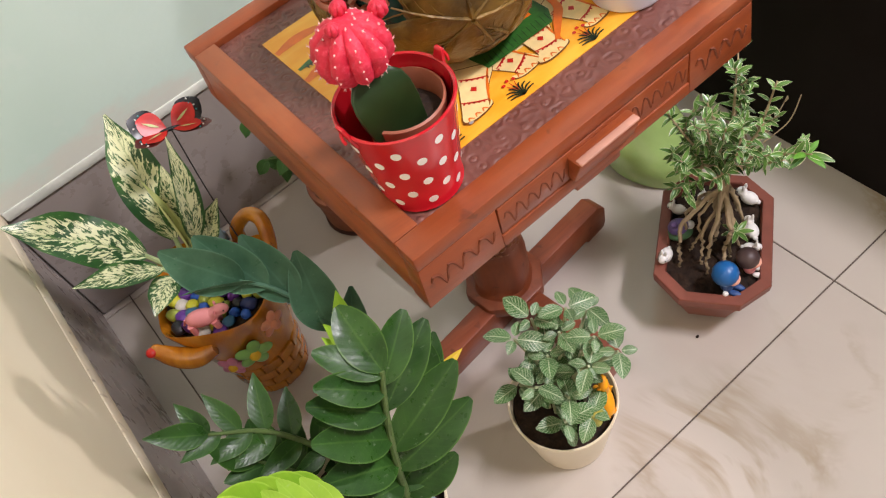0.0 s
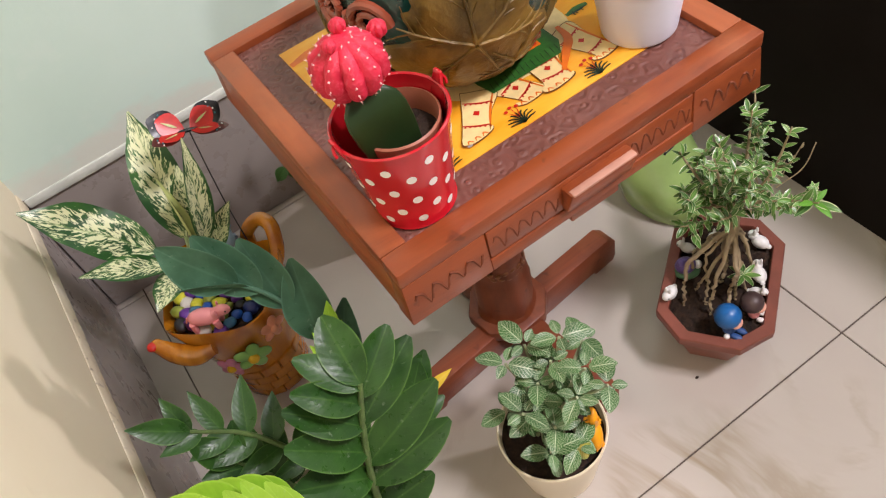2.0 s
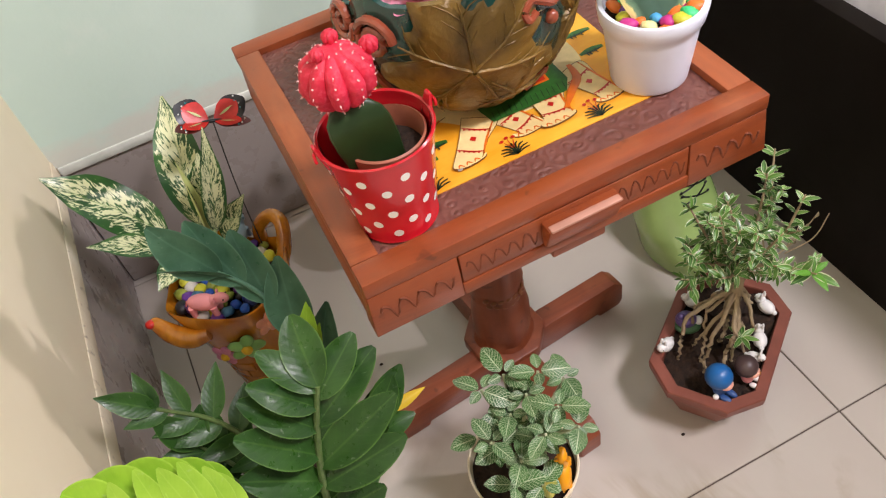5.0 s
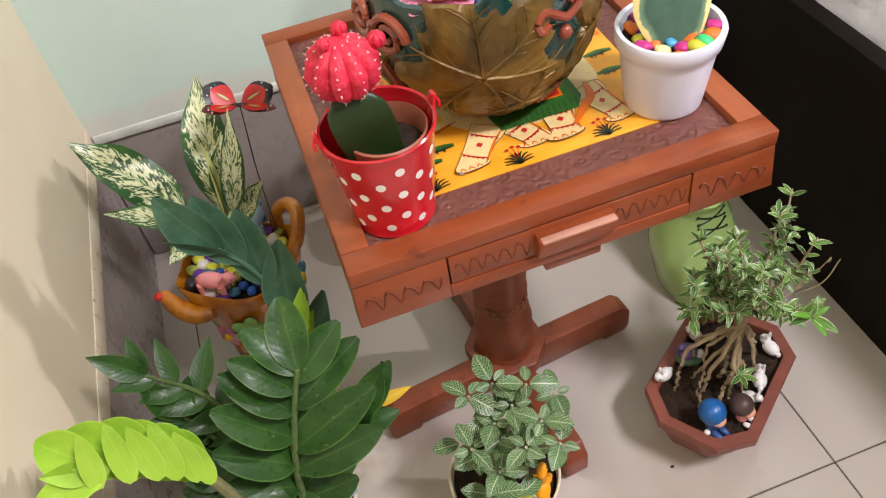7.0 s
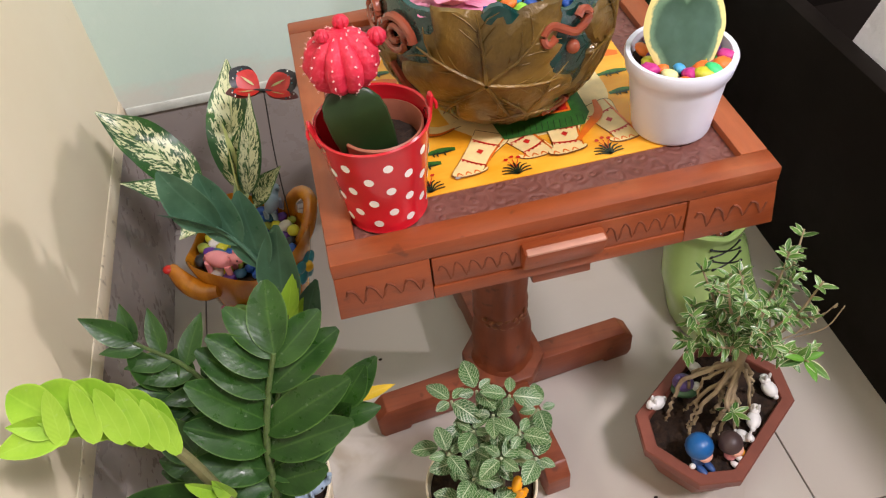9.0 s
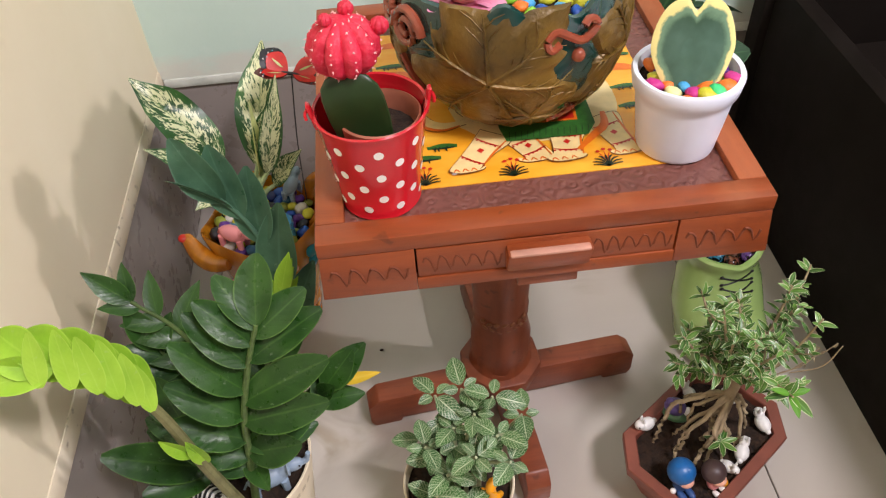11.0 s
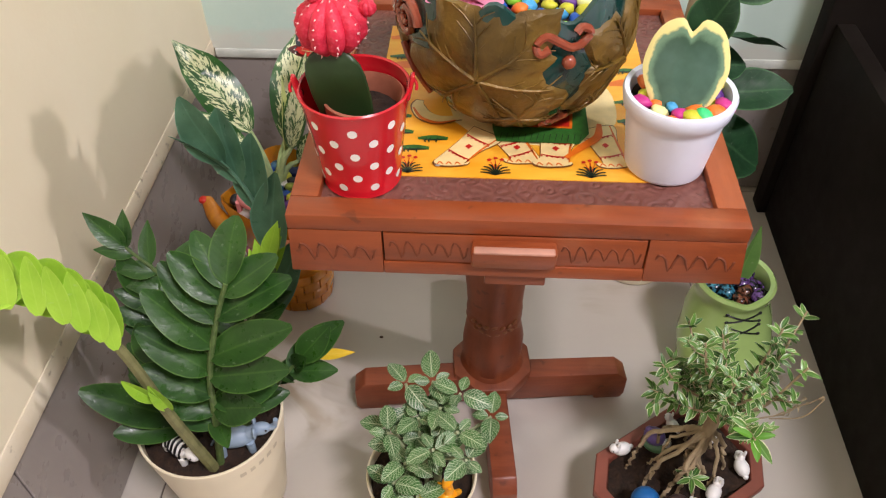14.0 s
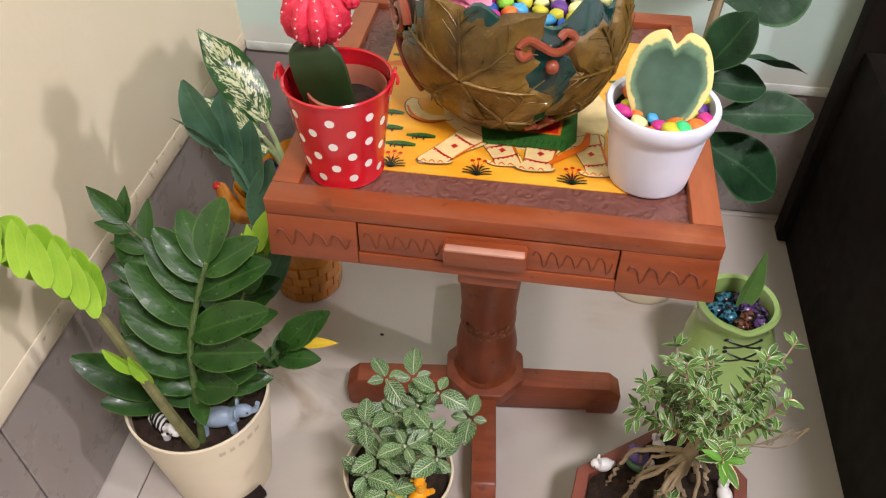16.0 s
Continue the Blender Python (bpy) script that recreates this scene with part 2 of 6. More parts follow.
FIDDLE = zz_leaf("dark_broad_leaf", "13301a", "244a2a", "5f8c5a", 0.42)

k = M("veined_leaf")
u, v, a = leaf_map(k)
w = k.noise(190, 3)
sv = k.math("ADD", k.math("SUBTRACT", k.math("MULTIPLY", v, 8.5), k.math("MULTIPLY", a, 2.6)), k.math("MULTIPLY", w, 0.35))
lines = k.ramp(k.math("PINGPONG", sv, 0.5), 0.03, 0.10, (1, 1, 1, 1), (0, 0, 0, 1))
mp = k.node("ShaderNodeMapping")
mp.inputs["Scale"].default_value = (5.0, 8.0, 1.0)
k.link(k.node("ShaderNodeUVMap").outputs[0], mp.inputs[0])
net = k.node("ShaderNodeTexVoronoi")
net.feature, net.voronoi_dimensions = "DISTANCE_TO_EDGE", "2D"
net.inputs["Scale"].default_value = 1.0
k.link(mp.outputs[0], net.inputs["Vector"])
cross = k.ramp(net.outputs["Distance"], 0.015, 0.06, (1, 1, 1, 1), (0, 0, 0, 1))
rib = k.ramp(a, 0.025, 0.075, (1, 1, 1, 1), (0, 0, 0, 1))
veins = k.math("MAXIMUM", k.math("MAXIMUM", k.math("MULTIPLY", lines, 0.95), rib), k.math("MULTIPLY", cross, 0.75))
r = k.node("ShaderNodeObjectInfo").outputs["Random"]
c = k.mix(k.ramp(k.noise(60, 3), 0.3, 0.7), rgb("1c4a17"), rgb("306422"))
c = k.mix(k.math("MULTIPLY", r, 0.2), c, rgb("6a9c48"))
c = k.mix(k.math("MULTIPLY", veins, 0.64), c, rgb("e2eec8"))
k.bump(veins, -0.25, 0.0006)
FITT = k.done(c, 0.45)
k = M("veined_leaf_fading")
u, v, a = leaf_map(k)
sv = k.math("SUBTRACT", k.math("MULTIPLY", v, 6.0), k.math("MULTIPLY", a, 1.8))
lines = k.ramp(k.math("PINGPONG", sv, 0.5), 0.05, 0.12, (1, 1, 1, 1), (0, 0, 0, 1))
FITT_OLD = k.done(k.mix(k.math("MULTIPLY", lines, 0.5), k.mix(k.ramp(a, 0.3, 0.9), rgb("c7bd4e"), rgb("8d9a3e")), rgb("e6e3b0")), 0.5)
FITT_STEM = plain("soft_green_stem", "a3ad86", 0.6, 0.2, 200)

k = M("speckled_leaf")
u, v, a = leaf_map(k)
lean = k.node("ShaderNodeCombineXYZ")
k.link(k.math("MULTIPLY", a, 3.2), lean.inputs[0])
k.link(k.math("SUBTRACT", k.math("MULTIPLY", v, 12.5), k.math("MULTIPLY", a, 3.4)), lean.inputs[1])
k.link(k.math("ADD", k.math("MULTIPLY", k.math("GREATER_THAN", u, 0.5), 7.0), k.math("MULTIPLY", k.node("ShaderNodeObjectInfo").outputs["Random"], 20.0)), lean.inputs[2])
w1 = k.noise(1.7, 4, 0.66, vec=lean.outputs[0], dist=0.5)
w2 = k.noise(45, 3, 0.5)
edge = k.math("MULTIPLY", k.ramp(a, 0.62, 0.98), 0.20)
field = k.math("SUBTRACT", k.math("ADD", w1, k.math("MULTIPLY", k.math("SUBTRACT", w2, 0.5), 0.35)), edge)
spot = k.ramp(field, 0.458, 0.505)
c = k.mix(spot, k.mix(k.ramp(w2, 0.35, 0.65), rgb("1f4a20"), rgb("3f6c30")), rgb("dbdfb2"))
c = k.mix(k.math("MULTIPLY", k.ramp(a, 0.015, 0.05, (1, 1, 1, 1), (0, 0, 0, 1)), 0.5), c, rgb("7f9a5c"))
k.bump(w2, 0.3, 0.0015)
AGLA = k.done(c, 0.35)
AGLA_PALE = plain("pale_leaf_back", "c7cf8e", 0.45, 0.15, 60)
AGLA_STEM = plain("pale_stalk", "a9bb86", 0.5, 0.2, 90)

k = M("edged_small_leaf")
u, v, a = leaf_map(k)
w = k.noise(160, 3)
r = k.node("ShaderNodeObjectInfo").outputs["Random"]
g = k.mix(r, rgb("2e571c"), rgb("628c3c"))
g = k.mix(k.ramp(a, 0.02, 0.16, (0.6, 0.6, 0.6, 1), (0, 0, 0, 1)), g, rgb("7da35a"))
e = k.ramp(k.math("ADD", a, k.math("MULTIPLY", k.math("SUBTRACT", w, 0.5), 0.2)), 0.78, 0.88)
BON = k.done(k.mix(e, g, rgb("d3d9ae")), 0.3)
BON_FRESH = zz_leaf("fresh_small_leaf", "467a22", "5f952e", "8fb85a", 0.3)
DRY_LEAF = plain("dry_leaf", "a89a7c", 0.7, 0.2, 200)
BARK = wood("pale_bark", "85735a", "c0ad88", 0.8, (8, 8, 1), 0.1)

k = M("heart_leaf")
u, v, a = leaf_map(k)
w, w2 = k.noise(75, 4, 0.6), k.noise(26, 4)
tc = k.math("ADD", a, k.math("MULTIPLY", k.math("SUBTRACT", w, 0.5), 0.34))
mid = k.mix(k.ramp(w2, 0.35, 0.65), rgb("3c5745"), rgb("547264"))
mid = k.mix(k.ramp(tc, 0.68, 0.80), mid, rgb("6e8f73"))
c = k.mix(k.ramp(tc, 0.84, 0.89), mid, rgb("e6dc92"))
k.bump(w2, 0.2, 0.002)
HEART = k.done(c, 0.33)
CACTUS = plain("cactus_green", "223719", 0.4, 0.3, 40, 0.2)
k = M("moon_cactus_red")
n1 = k.noise(45, 4)
c = k.mix(k.ramp(n1, 0.35, 0.7), rgb("b80f2e"), rgb("de2c49"))
fine = k.noise(420, 4)
c = k.mix(k.math("MULTIPLY", k.ramp(fine, 0.5, 0.72), 0.28), c, rgb("f27086"))
k.bump(k.math("ADD", n1, fine), 0.6, 0.0012)
MOON = k.done(c, 0.55)
SPINE = plain("pale_spine", "f2c6c4", 0.6, 0.05, 100, 0)
WIRE = plain("thin_dark_wire", "2b2724", 0.4, 0.1, 100, 0)
WING_RED = plain("red_wing", "c42a24", 0.3, 0.25, 70, 0.05)
WING_BROWN = plain("dark_red_wing", "5a1d18", 0.35, 0.4, 90, 0.05)
WING_DARK = plain("black_wing", "10161a", 0.3, 0.2, 70, 0.05)
TOY_WHITE = plain("white_toy", "f0efec", 0.4, 0.03, 60, 0.05)
TOY_BLACK = plain("black_toy", "0f0f10", 0.4, 0.05, 60, 0)
TOY_BLUE = plain("blue_toy", "1d5f9e", 0.35, 0.08, 60, 0.05)
TOY_NAVY = plain("navy_toy", "35568f", 0.4, 0.08, 60, 0.05)
TOY_BROWN = plain("brown_toy", "4b3a38", 0.45, 0.1, 60, 0.05)
TOY_SKIN = plain("skin_coloured_toy", "efb49c", 0.45, 0.05, 60, 0.05)
TOY_PINK = plain("pink_toy", "ee9a9c", 0.4, 0.06, 60, 0.05)
TOY_PURPLE = plain("violet_toy", "6f5c98", 0.4, 0.12, 60, 0.1)
TOY_GREY = plain("blue_grey_toy", "93a6b8", 0.4, 0.08, 60, 0.05)
TOY_YELLOW = plain("yellow_toy", "f2a414", 0.4, 0.06, 60, 0.05)
TOY_GREEN = plain("green_toy", "4c7350", 0.4, 0.1, 60, 0.1)
PEB = {n: plain("pebble_" + n, h, 0.4, 0.12, 90, 0.2) for n, h in dict(
    blue="1e4fa6", navy="16265e", teal="3d6d8c", yellow="c7c433", olive="8f9b3a", purple="5e2f86", white="cfc9bd",
    black="1b1a20", orange="e8772a", magenta="c22f86", lime="8fd23c", mint="3fcf7f", sky="4aa3d8", pale="e4e8a0", green="5f8f34").items()}
for nm, h1, h2 in (("marble_copper", "7a4a34", "1b1512"), ("marble_blue", "3f86a0", "0c1418"), ("marble_violet", "6a4a86", "121016")):
    k = M(nm)
    PEB[nm] = k.done(k.mix(k.ramp(k.noise(1.7, 3, 0.6), 0.40, 0.54), rgb(h1), rgb(h2)), 0.2)


# ---- building helpers ----
def thing(name, label, category, loc=(0, 0, 0), rz=0, group=""):
    ob = new(name)
    ob.empty_display_size = 0.02
    ob.matrix_basis = pose(*loc, 0, 0, rz)
    return tagged(ob, label, category, group)


def part(name, bm, material, parent=None, label="", smooth=True, kind=""):
    """Link a bmesh as one mesh object under a thing or a part."""
    me = bpy.data.meshes.new(name)
    for f in bm.faces:
        f.smooth = smooth
    bm.to_mesh(me)
    bm.free()
    me.materials.append(material)
    ob = new(name, me)
    ob.parent = parent
    if smooth:
        me.set_sharp_from_angle(angle=radians(42))
    return tagged(ob, label, kind=kind)


def solid(name, bm, material, label, category, group="", smooth=True, kind=""):
    return tagged(part(name, bm, material, None, "", smooth), label, category, group, kind)


def box(x0, x1, y0, y1, z0, z1, bevel=0.0, seg=2):
    bm = bmesh.new()
    bmesh.ops.create_cube(bm, size=1)
    for v in bm.verts:
        v.co = ((x0 + x1) / 2 + v.co.x * (x1 - x0), (y0 + y1) / 2 + v.co.y * (y1 - y0), (z0 + z1) / 2 + v.co.z * (z1 - z0))
    if bevel:
        bmesh.ops.bevel(bm, geom=bm.edges[:], offset=bevel, segments=seg, affect="EDGES", profile=0.5)
    return bm


def lathe(profile, n=48, wob=None):
    """Turn (radius, height) pairs about the z axis. wob(angle, r, z) may return a changed (r, z)."""
    bm = bmesh.new()
    rings = []
    for r, z in profile:
        ring = []
        for i in range(n):
            a = 2 * math.pi * i / n
            rr, zz = wob(a, r, z) if wob else (r, z)
            ring.append(bm.verts.new((rr * math.cos(a), rr * math.sin(a), zz)))
        rings.append(ring)
    for p, q in zip(rings, rings[1:]):
        for i in range(n):
            bm.faces.new((p[i], p[(i + 1) % n], q[(i + 1) % n], q[i]))
    bm.faces.new(rings[0][::-1])
    bm.faces.new(rings[-1])
    return bm


def prism(points, z0, z1, bevel=0.0):
    bm = bmesh.new()
    lo = [bm.verts.new((x, y, z0)) for x, y in points]
    hi = [bm.verts.new((x, y, z1)) for x, y in points]
    n = len(points)
    for i in range(n):
        bm.faces.new((lo[i], lo[(i + 1) % n], hi[(i + 1) % n], hi[i]))
    bm.faces.new(lo[::-1])
    bm.faces.new(hi)
    bmesh.ops.recalc_face_normals(bm, faces=bm.faces[:])
    if bevel:
        bmesh.ops.bevel(bm, geom=bm.edges[:], offset=bevel, segments=2, affect="EDGES", profile=0.5)
    return bm


def tube(path, radii, n=8, bm=None):
    """A round rod along points, with a radius at each (or one for all)."""
    bm = bm or bmesh.new()
    P = [Vector(p) for p in path]
    R = radii if hasattr(radii, "__len__") else [radii] * len(P)
    up, rings = Vector((0.31, 0.17, 0.93)), []
    for i, p in enumerate(P):
        d = (P[min(i + 1, len(P) - 1)] - P[max(i - 1, 0)]).normalized()
        s = d.cross(up)
        s = s.normalized() if s.length > 1e-3 else d.cross(Vector((1, 0, 0))).normalized()
        t = s.cross(d).normalized()
        rings.append([bm.verts.new(p + R[i] * (math.cos(2 * math.pi * j / n) * s + math.sin(2 * math.pi * j / n) * t)) for j in range(n)])
    for a, b in zip(rings, rings[1:]):
        for j in range(n):
            bm.faces.new((a[j], a[(j + 1) % n], b[(j + 1) % n], b[j]))
    bm.faces.new(rings[0][::-1])
    bm.faces.new(rings[-1])
    return bm


def glide(pts, n=12):
    """A smooth line through a few points."""
    P = [Vector(p) for p in pts]
    P = [2 * P[0] - P[1]] + P + [2 * P[-1] - P[-2]]
    out = []
    for i in range(1, len(P) - 2):
        for j in range(n):
            t = j / n
            a, b, c, d = P[i - 1:i + 3]
            out.append(0.5 * (2 * b + (c - a) * t + (2 * a - 5 * b + 4 * c - d) * t * t + (3 * b - a - 3 * c + d) * t ** 3))
    return out + [P[-2]]


def ball(loc, r, scale=(1, 1, 1), seg=16, rings=10, bm=None, turn=None):
    bm = bm or bmesh.new()
    m = Matrix.Translation(loc) @ (turn or Matrix()) @ Matrix.Diagonal((r * scale[0], r * scale[1], r * scale[2], 1))
    bmesh.ops.create_uvsphere(bm, u_segments=seg, v_segments=rings, radius=1, matrix=m)
    return bm


def frame_of(d, up):
    """Axes: y along d, z near up."""
    y = Vector(d).normalized()
    z = Vector(up)
    z = (z - z.dot(y) * y)
    z = z.normalized() if z.length > 1e-4 else y.orthogonal().normalized()
    return Matrix((y.cross(z), y, z)).transposed()


def oval(t):
    return math.sin(math.pi * t ** 0.88) ** 0.66


def round_leaf(t):
    return math.sin(math.pi * t ** 0.95) ** 0.54


def flap(t):
    return math.sin(math.pi * t ** 0.74) ** 0.62


def pointed(t):
    return math.sin(math.pi * t ** 0.84) ** 0.7 * (1 - 0.45 * max(0, t - 0.72) / 0.28)


def lance(t):
    return math.sin(math.pi * t ** 0.7) ** 0.9


def paddle(t):
    return math.sin(math.pi * t ** 1.25) ** 0.7


def blade(base, d, up, length, width, fold=0.25, droop=0.2, shape=oval, nl=9, wave=0.0, twist=0.0, bm=None, seed=0):
    """One leaf: base, direction, the side it turns up, a fold along the rib and a droop toward the tip."""
    bm = bm or bmesh.new()
    uv = bm.loops.layers.uv.verify()
    f, base = frame_of(d, up), Vector(base)
    cols, rows, L = (-1, -0.55, 0, 0.55, 1), [], length
    for i in range(nl):
        t = i / (nl - 1)
        w = max(width * 0.5 * shape(min(max(t, 0.012), 0.988)), width * 0.02)
        a = twist * t
        row = []
        for u in cols:
            x = u * w * math.cos(fold * abs(u))
            z = abs(u) * w * math.sin(fold) - droop * L * t * t + wave * w * math.sin(9 * t + 2.5 * u + seed)
            y = L * t * (1 - 0.25 * abs(droop) * t)
            row.append((bm.verts.new(base + f @ Vector((x * math.cos(a) - z * math.sin(a) * 0.0, y, z + x * math.sin(a)))), ((u + 1) / 2, t)))
        rows.append(row)
    for p, q in zip(rows, rows[1:]):
        for i in range(4):
            face = bm.faces.new((p[i][0], p[i + 1][0], q[i + 1][0], q[i][0]))
            for lp, s in zip(face.loops, (p[i], p[i + 1], q[i + 1], q[i])):
                lp[uv].uv = s[1]
    return bm


def jitter(amount):
    return Vector((random.uniform(-1, 1), random.uniform(-1, 1), random.uniform(-1, 1))) * amount


# ---- the room ----
LEFT, BACK, SKIRT_TOP, TSIZE = -0.386, 0.530, 0.203, 0.600
JX, JY = 0.254, -0.078

floor = solid("floor", box(LEFT - 0.12, 2.06, -2.7, BACK + 0.12, -0.08, -0.002), GROUT, "dark grout bed under polished cream floor tiles", "floor", smooth=False, kind="structure")
wall_left = solid("wall_left", box(LEFT - 0.12, LEFT + 0.004, -2.7, BACK + 0.12, SKIRT_TOP + 0.026, 2.55), CREAM, "cream painted plaster wall above grey skirting tiles", "wall", smooth=False, kind="structure")
part("wall_base", box(LEFT - 0.12, LEFT - 0.008, -2.7, BACK + 0.12, -0.002, SKIRT_TOP), CEMENT, wall_left, smooth=False)
part("plaster_edge", box(LEFT - 0.12, LEFT + 0.0055, -2.7, BACK + 0.12, SKIRT_TOP, SKIRT_TOP + 0.026, 0.003), CEMENT, wall_left, "stained cement edge of the plaster")
wall_back = solid("wall_back", box(LEFT + 0.0, 2.06, BACK - 0.003, BACK + 0.12, SKIRT_TOP + 0.014, 2.55), MINT, "pale mint green painted wall above grey skirting tiles", "wall", smooth=False, kind="structure")
part("wall_base", box(LEFT, 2.06, BACK + 0.008, BACK + 0.12, -0.002, SKIRT_TOP), CEMENT, wall_back, smooth=False)
part("plaster_edge", box(LEFT + 0.006, 2.06, BACK - 0.005, BACK + 0.1, SKIRT_TOP, SKIRT_TOP + 0.014, 0.003), WHITE_EDGE, wall_back, "rough whitish plaster edge")
# Unseen walls and ceiling close the room; their grey limits bounced light.
solid("wall_right", box(2.06, 2.16, -2.7, BACK + 0.12, 0, 2.55), OUTER, "plain grey unseen wall closing the room", "wall", smooth=False, kind="structure")
solid("wall_front", box(LEFT - 0.12, 2.16, -2.8, -2.7, 0, 2.55), OUTER, "plain grey unseen wall closing the room", "wall", smooth=False, kind="structure")
solid("ceiling", box(LEFT - 0.12, 2.16, -2.8, BACK + 0.12, 2.55, 2.65), OUTER, "plain grey unseen ceiling closing the room", "ceiling", smooth=False, kind="structure")

# ---- the bed beside the table ----
bed = thing("bed", "black laminate bed with a headboard and a pale grey sheet", "bed", (0.381, 0, 0))
part("side_rail", box(0, 0.022, -2.2, 0.4748, 0.0, 0.298, 0.002), BED_BLACK, bed, "glossy black side rail")
part("headboard", box(-0.011, 1.5, 0.475, 0.505, 0.0, 0.92, 0.003), BED_BLACK, bed, "tall black headboard near the wall")
part("slat_base", box(0.022, 1.5, -2.2, 0.4745, 0.02, 0.20), BED_BLACK, bed, smooth=False)
mbm = bmesh.new()
bmesh.ops.create_grid(mbm, x_segments=40, y_segments=70, size=0.5)
for v in mbm.verts:
    x, y = 0.0225 + (v.co.x + 0.5) * 1.44, -2.15 + (v.co.y + 0.5) * 2.42
    e = min(1, (x - 0.0225) / 0.05)
    z = 0.275 + 0.11 * math.sqrt(max(0, e)) + 0.012 * noise.noise((x * 9, y * 9, 1))
    v.co = (x + 0.010 * abs(noise.noise((y * 8, 3, x))), y, z)
part("mattress", mbm, CLOTH, bed, "crumpled pale grey sheet over the mattress")

# ---- the carved table ----
W, HT, AP = 0.152, 0.412, 0.364
table = thing("side_table", "small carved reddish-brown wooden table with a painted elephant panel", "table", (0, W, 0))


def at_table(bm, dy=W):
    for v in bm.verts:
        v.co.y -= dy
    return bm


bar = 0.0195
for nm, b in (("frame_rail", (-W, W, 0, bar)), ("frame_rail", (-W, W, 2 * W - bar, 2 * W)), ("frame_stile", (-W, -W + bar, bar, 2 * W - bar)), ("frame_stile", (W - bar, W, bar, 2 * W - bar))):
    part(nm, at_table(box(*b, 0.399, HT, 0.0013)), WOOD_SIDE if nm == "frame_rail" else WOOD_TOP, table)
part("carved_border", at_table(box(-W + bar, W - bar, bar, 2 * W - bar, 0.395, 0.4058)), CARVED, table, "dull purple-brown border carved with scrolls", smooth=False)
for nm, b in (("apron", (-W + 0.0004, -0.0890, 0.0004, 0.016, 0.364, 0.3986)), ("apron", (0.0890, W - 0.0004, 0.0004, 0.016, 0.364, 0.3986)),
              ("apron", (-0.0888, 0.0888, 0.0004, 0.016, 0.3605, 0.3710)), ("apron", (-W + 0.0015, W - 0.0015, 2 * W - 0.016, 2 * W - 0.0015, 0.364, 0.399)),
              ("side_apron", (-W + 0.0015, -W + 0.015, 0.016, 2 * W - 0.016, 0.364, 0.399)), ("side_apron", (W - 0.015, W - 0.0015, 0.016, 2 * W - 0.016, 0.364, 0.399))):
    ab = box(*b[:4], b[4] - 0.0035 if b[4] < 0.364 + 1e-6 and b[5] > 0.39 else b[4], b[5], 0.0007)
    for v in ab.verts:
        if abs(v.co.x) > W - 0.003:
            v.co.x += (0.004 if v.co.x > 0 else -0.002) * (0.399 - v.co.z) / 0.038
        if v.co.y < 0.004:
            v.co.y -= 0.0015 * (0.399 - v.co.z) / 0.038
    part(nm, at_table(ab), WOOD_SIDE if nm == "apron" else WOOD_TOP, table)
part("underside", at_table(box(-W + 0.015, W - 0.015, 0.016, 2 * W - 0.016, 0.366, 0.372)), WOOD_DEEP, table, smooth=False)
# Near-black fill: the shade inside the drawer gap is put into its colour.
part("dark_gap_fill", at_table(box(-0.0893, 0.0893, 0.006, 0.016, 0.3708, 0.3988)), GAP, table, smooth=False)
drawer = part("drawer", at_table(box(-0.0878, 0.0878, 0.0002, 0.015, 0.3716, 0.3976, 0.0008)), WOOD_SIDE, table)
hb = box(-0.0285, 0.0285, -0.012, 0.001, 0.3725, 0.3945, 0.0025)
for v in hb.verts:
    if v.co.z < 0.378 and v.co.y < -0.004:
        v.co.y += 0.006
part("drawer_handle", at_table(hb), WOOD_SIDE, drawer, "wooden pull with a worn shiny top edge")

# Pale worn strip; the top edge's highlight is put into its colour too.
part("worn_highlight_edge", at_table(box(-0.0268, 0.0268, -0.0122, -0.0060, 0.3925, 0.3948, 0.001)), WORN, drawer, "rubbed pale edge of the pull with a painted highlight")


def zigzag(x0, x1, y, zc, n, amp):
    pts = []
    for i in range(n * 8 + 1):
        t = i / 8
        s = math.sin(2 * math.pi * t)
        pts.append((x0 + (x1 - x0) * i / (n * 8), y, zc + amp * (s + 0.25 * math.sin(4 * math.pi * t + 1)) * (0.85 + 0.15 * math.sin(t * 1.7))))
    return tube(pts, 0.0010, 5)


# Raised rods imitate carved waves; groove shade is put into their darker colour.
for a, b, n in ((-W + 0.006, -0.094, 4), (0.095, W - 0.005, 4)):
    part("carved_wave", at_table(zigzag(a, b, -0.0003, 0.3805, n, 0.0075)), CUT, table)
for a, b, n in ((-0.084, -0.031, 5), (0.032, 0.085, 5)):
    part("carved_wave", at_table(zigzag(a, b, 0.0007, 0.3845, n, 0.0075)), CUT, drawer)
part("batten", at_table(box(-0.019, 0.024, 0.0035, 2 * W - 0.012, 0.3470, 0.3637, 0.0015)), WOOD_SIDE, table)

PX, PY = -0.005, 0.158


def pillar_wob(a, r, z):
    flat = 1 + 0.035 * math.cos(4 * a) + 0.04 * noise.noise((3 * math.cos(a), 3 * math.sin(a), z * 45))
    return r * flat, z


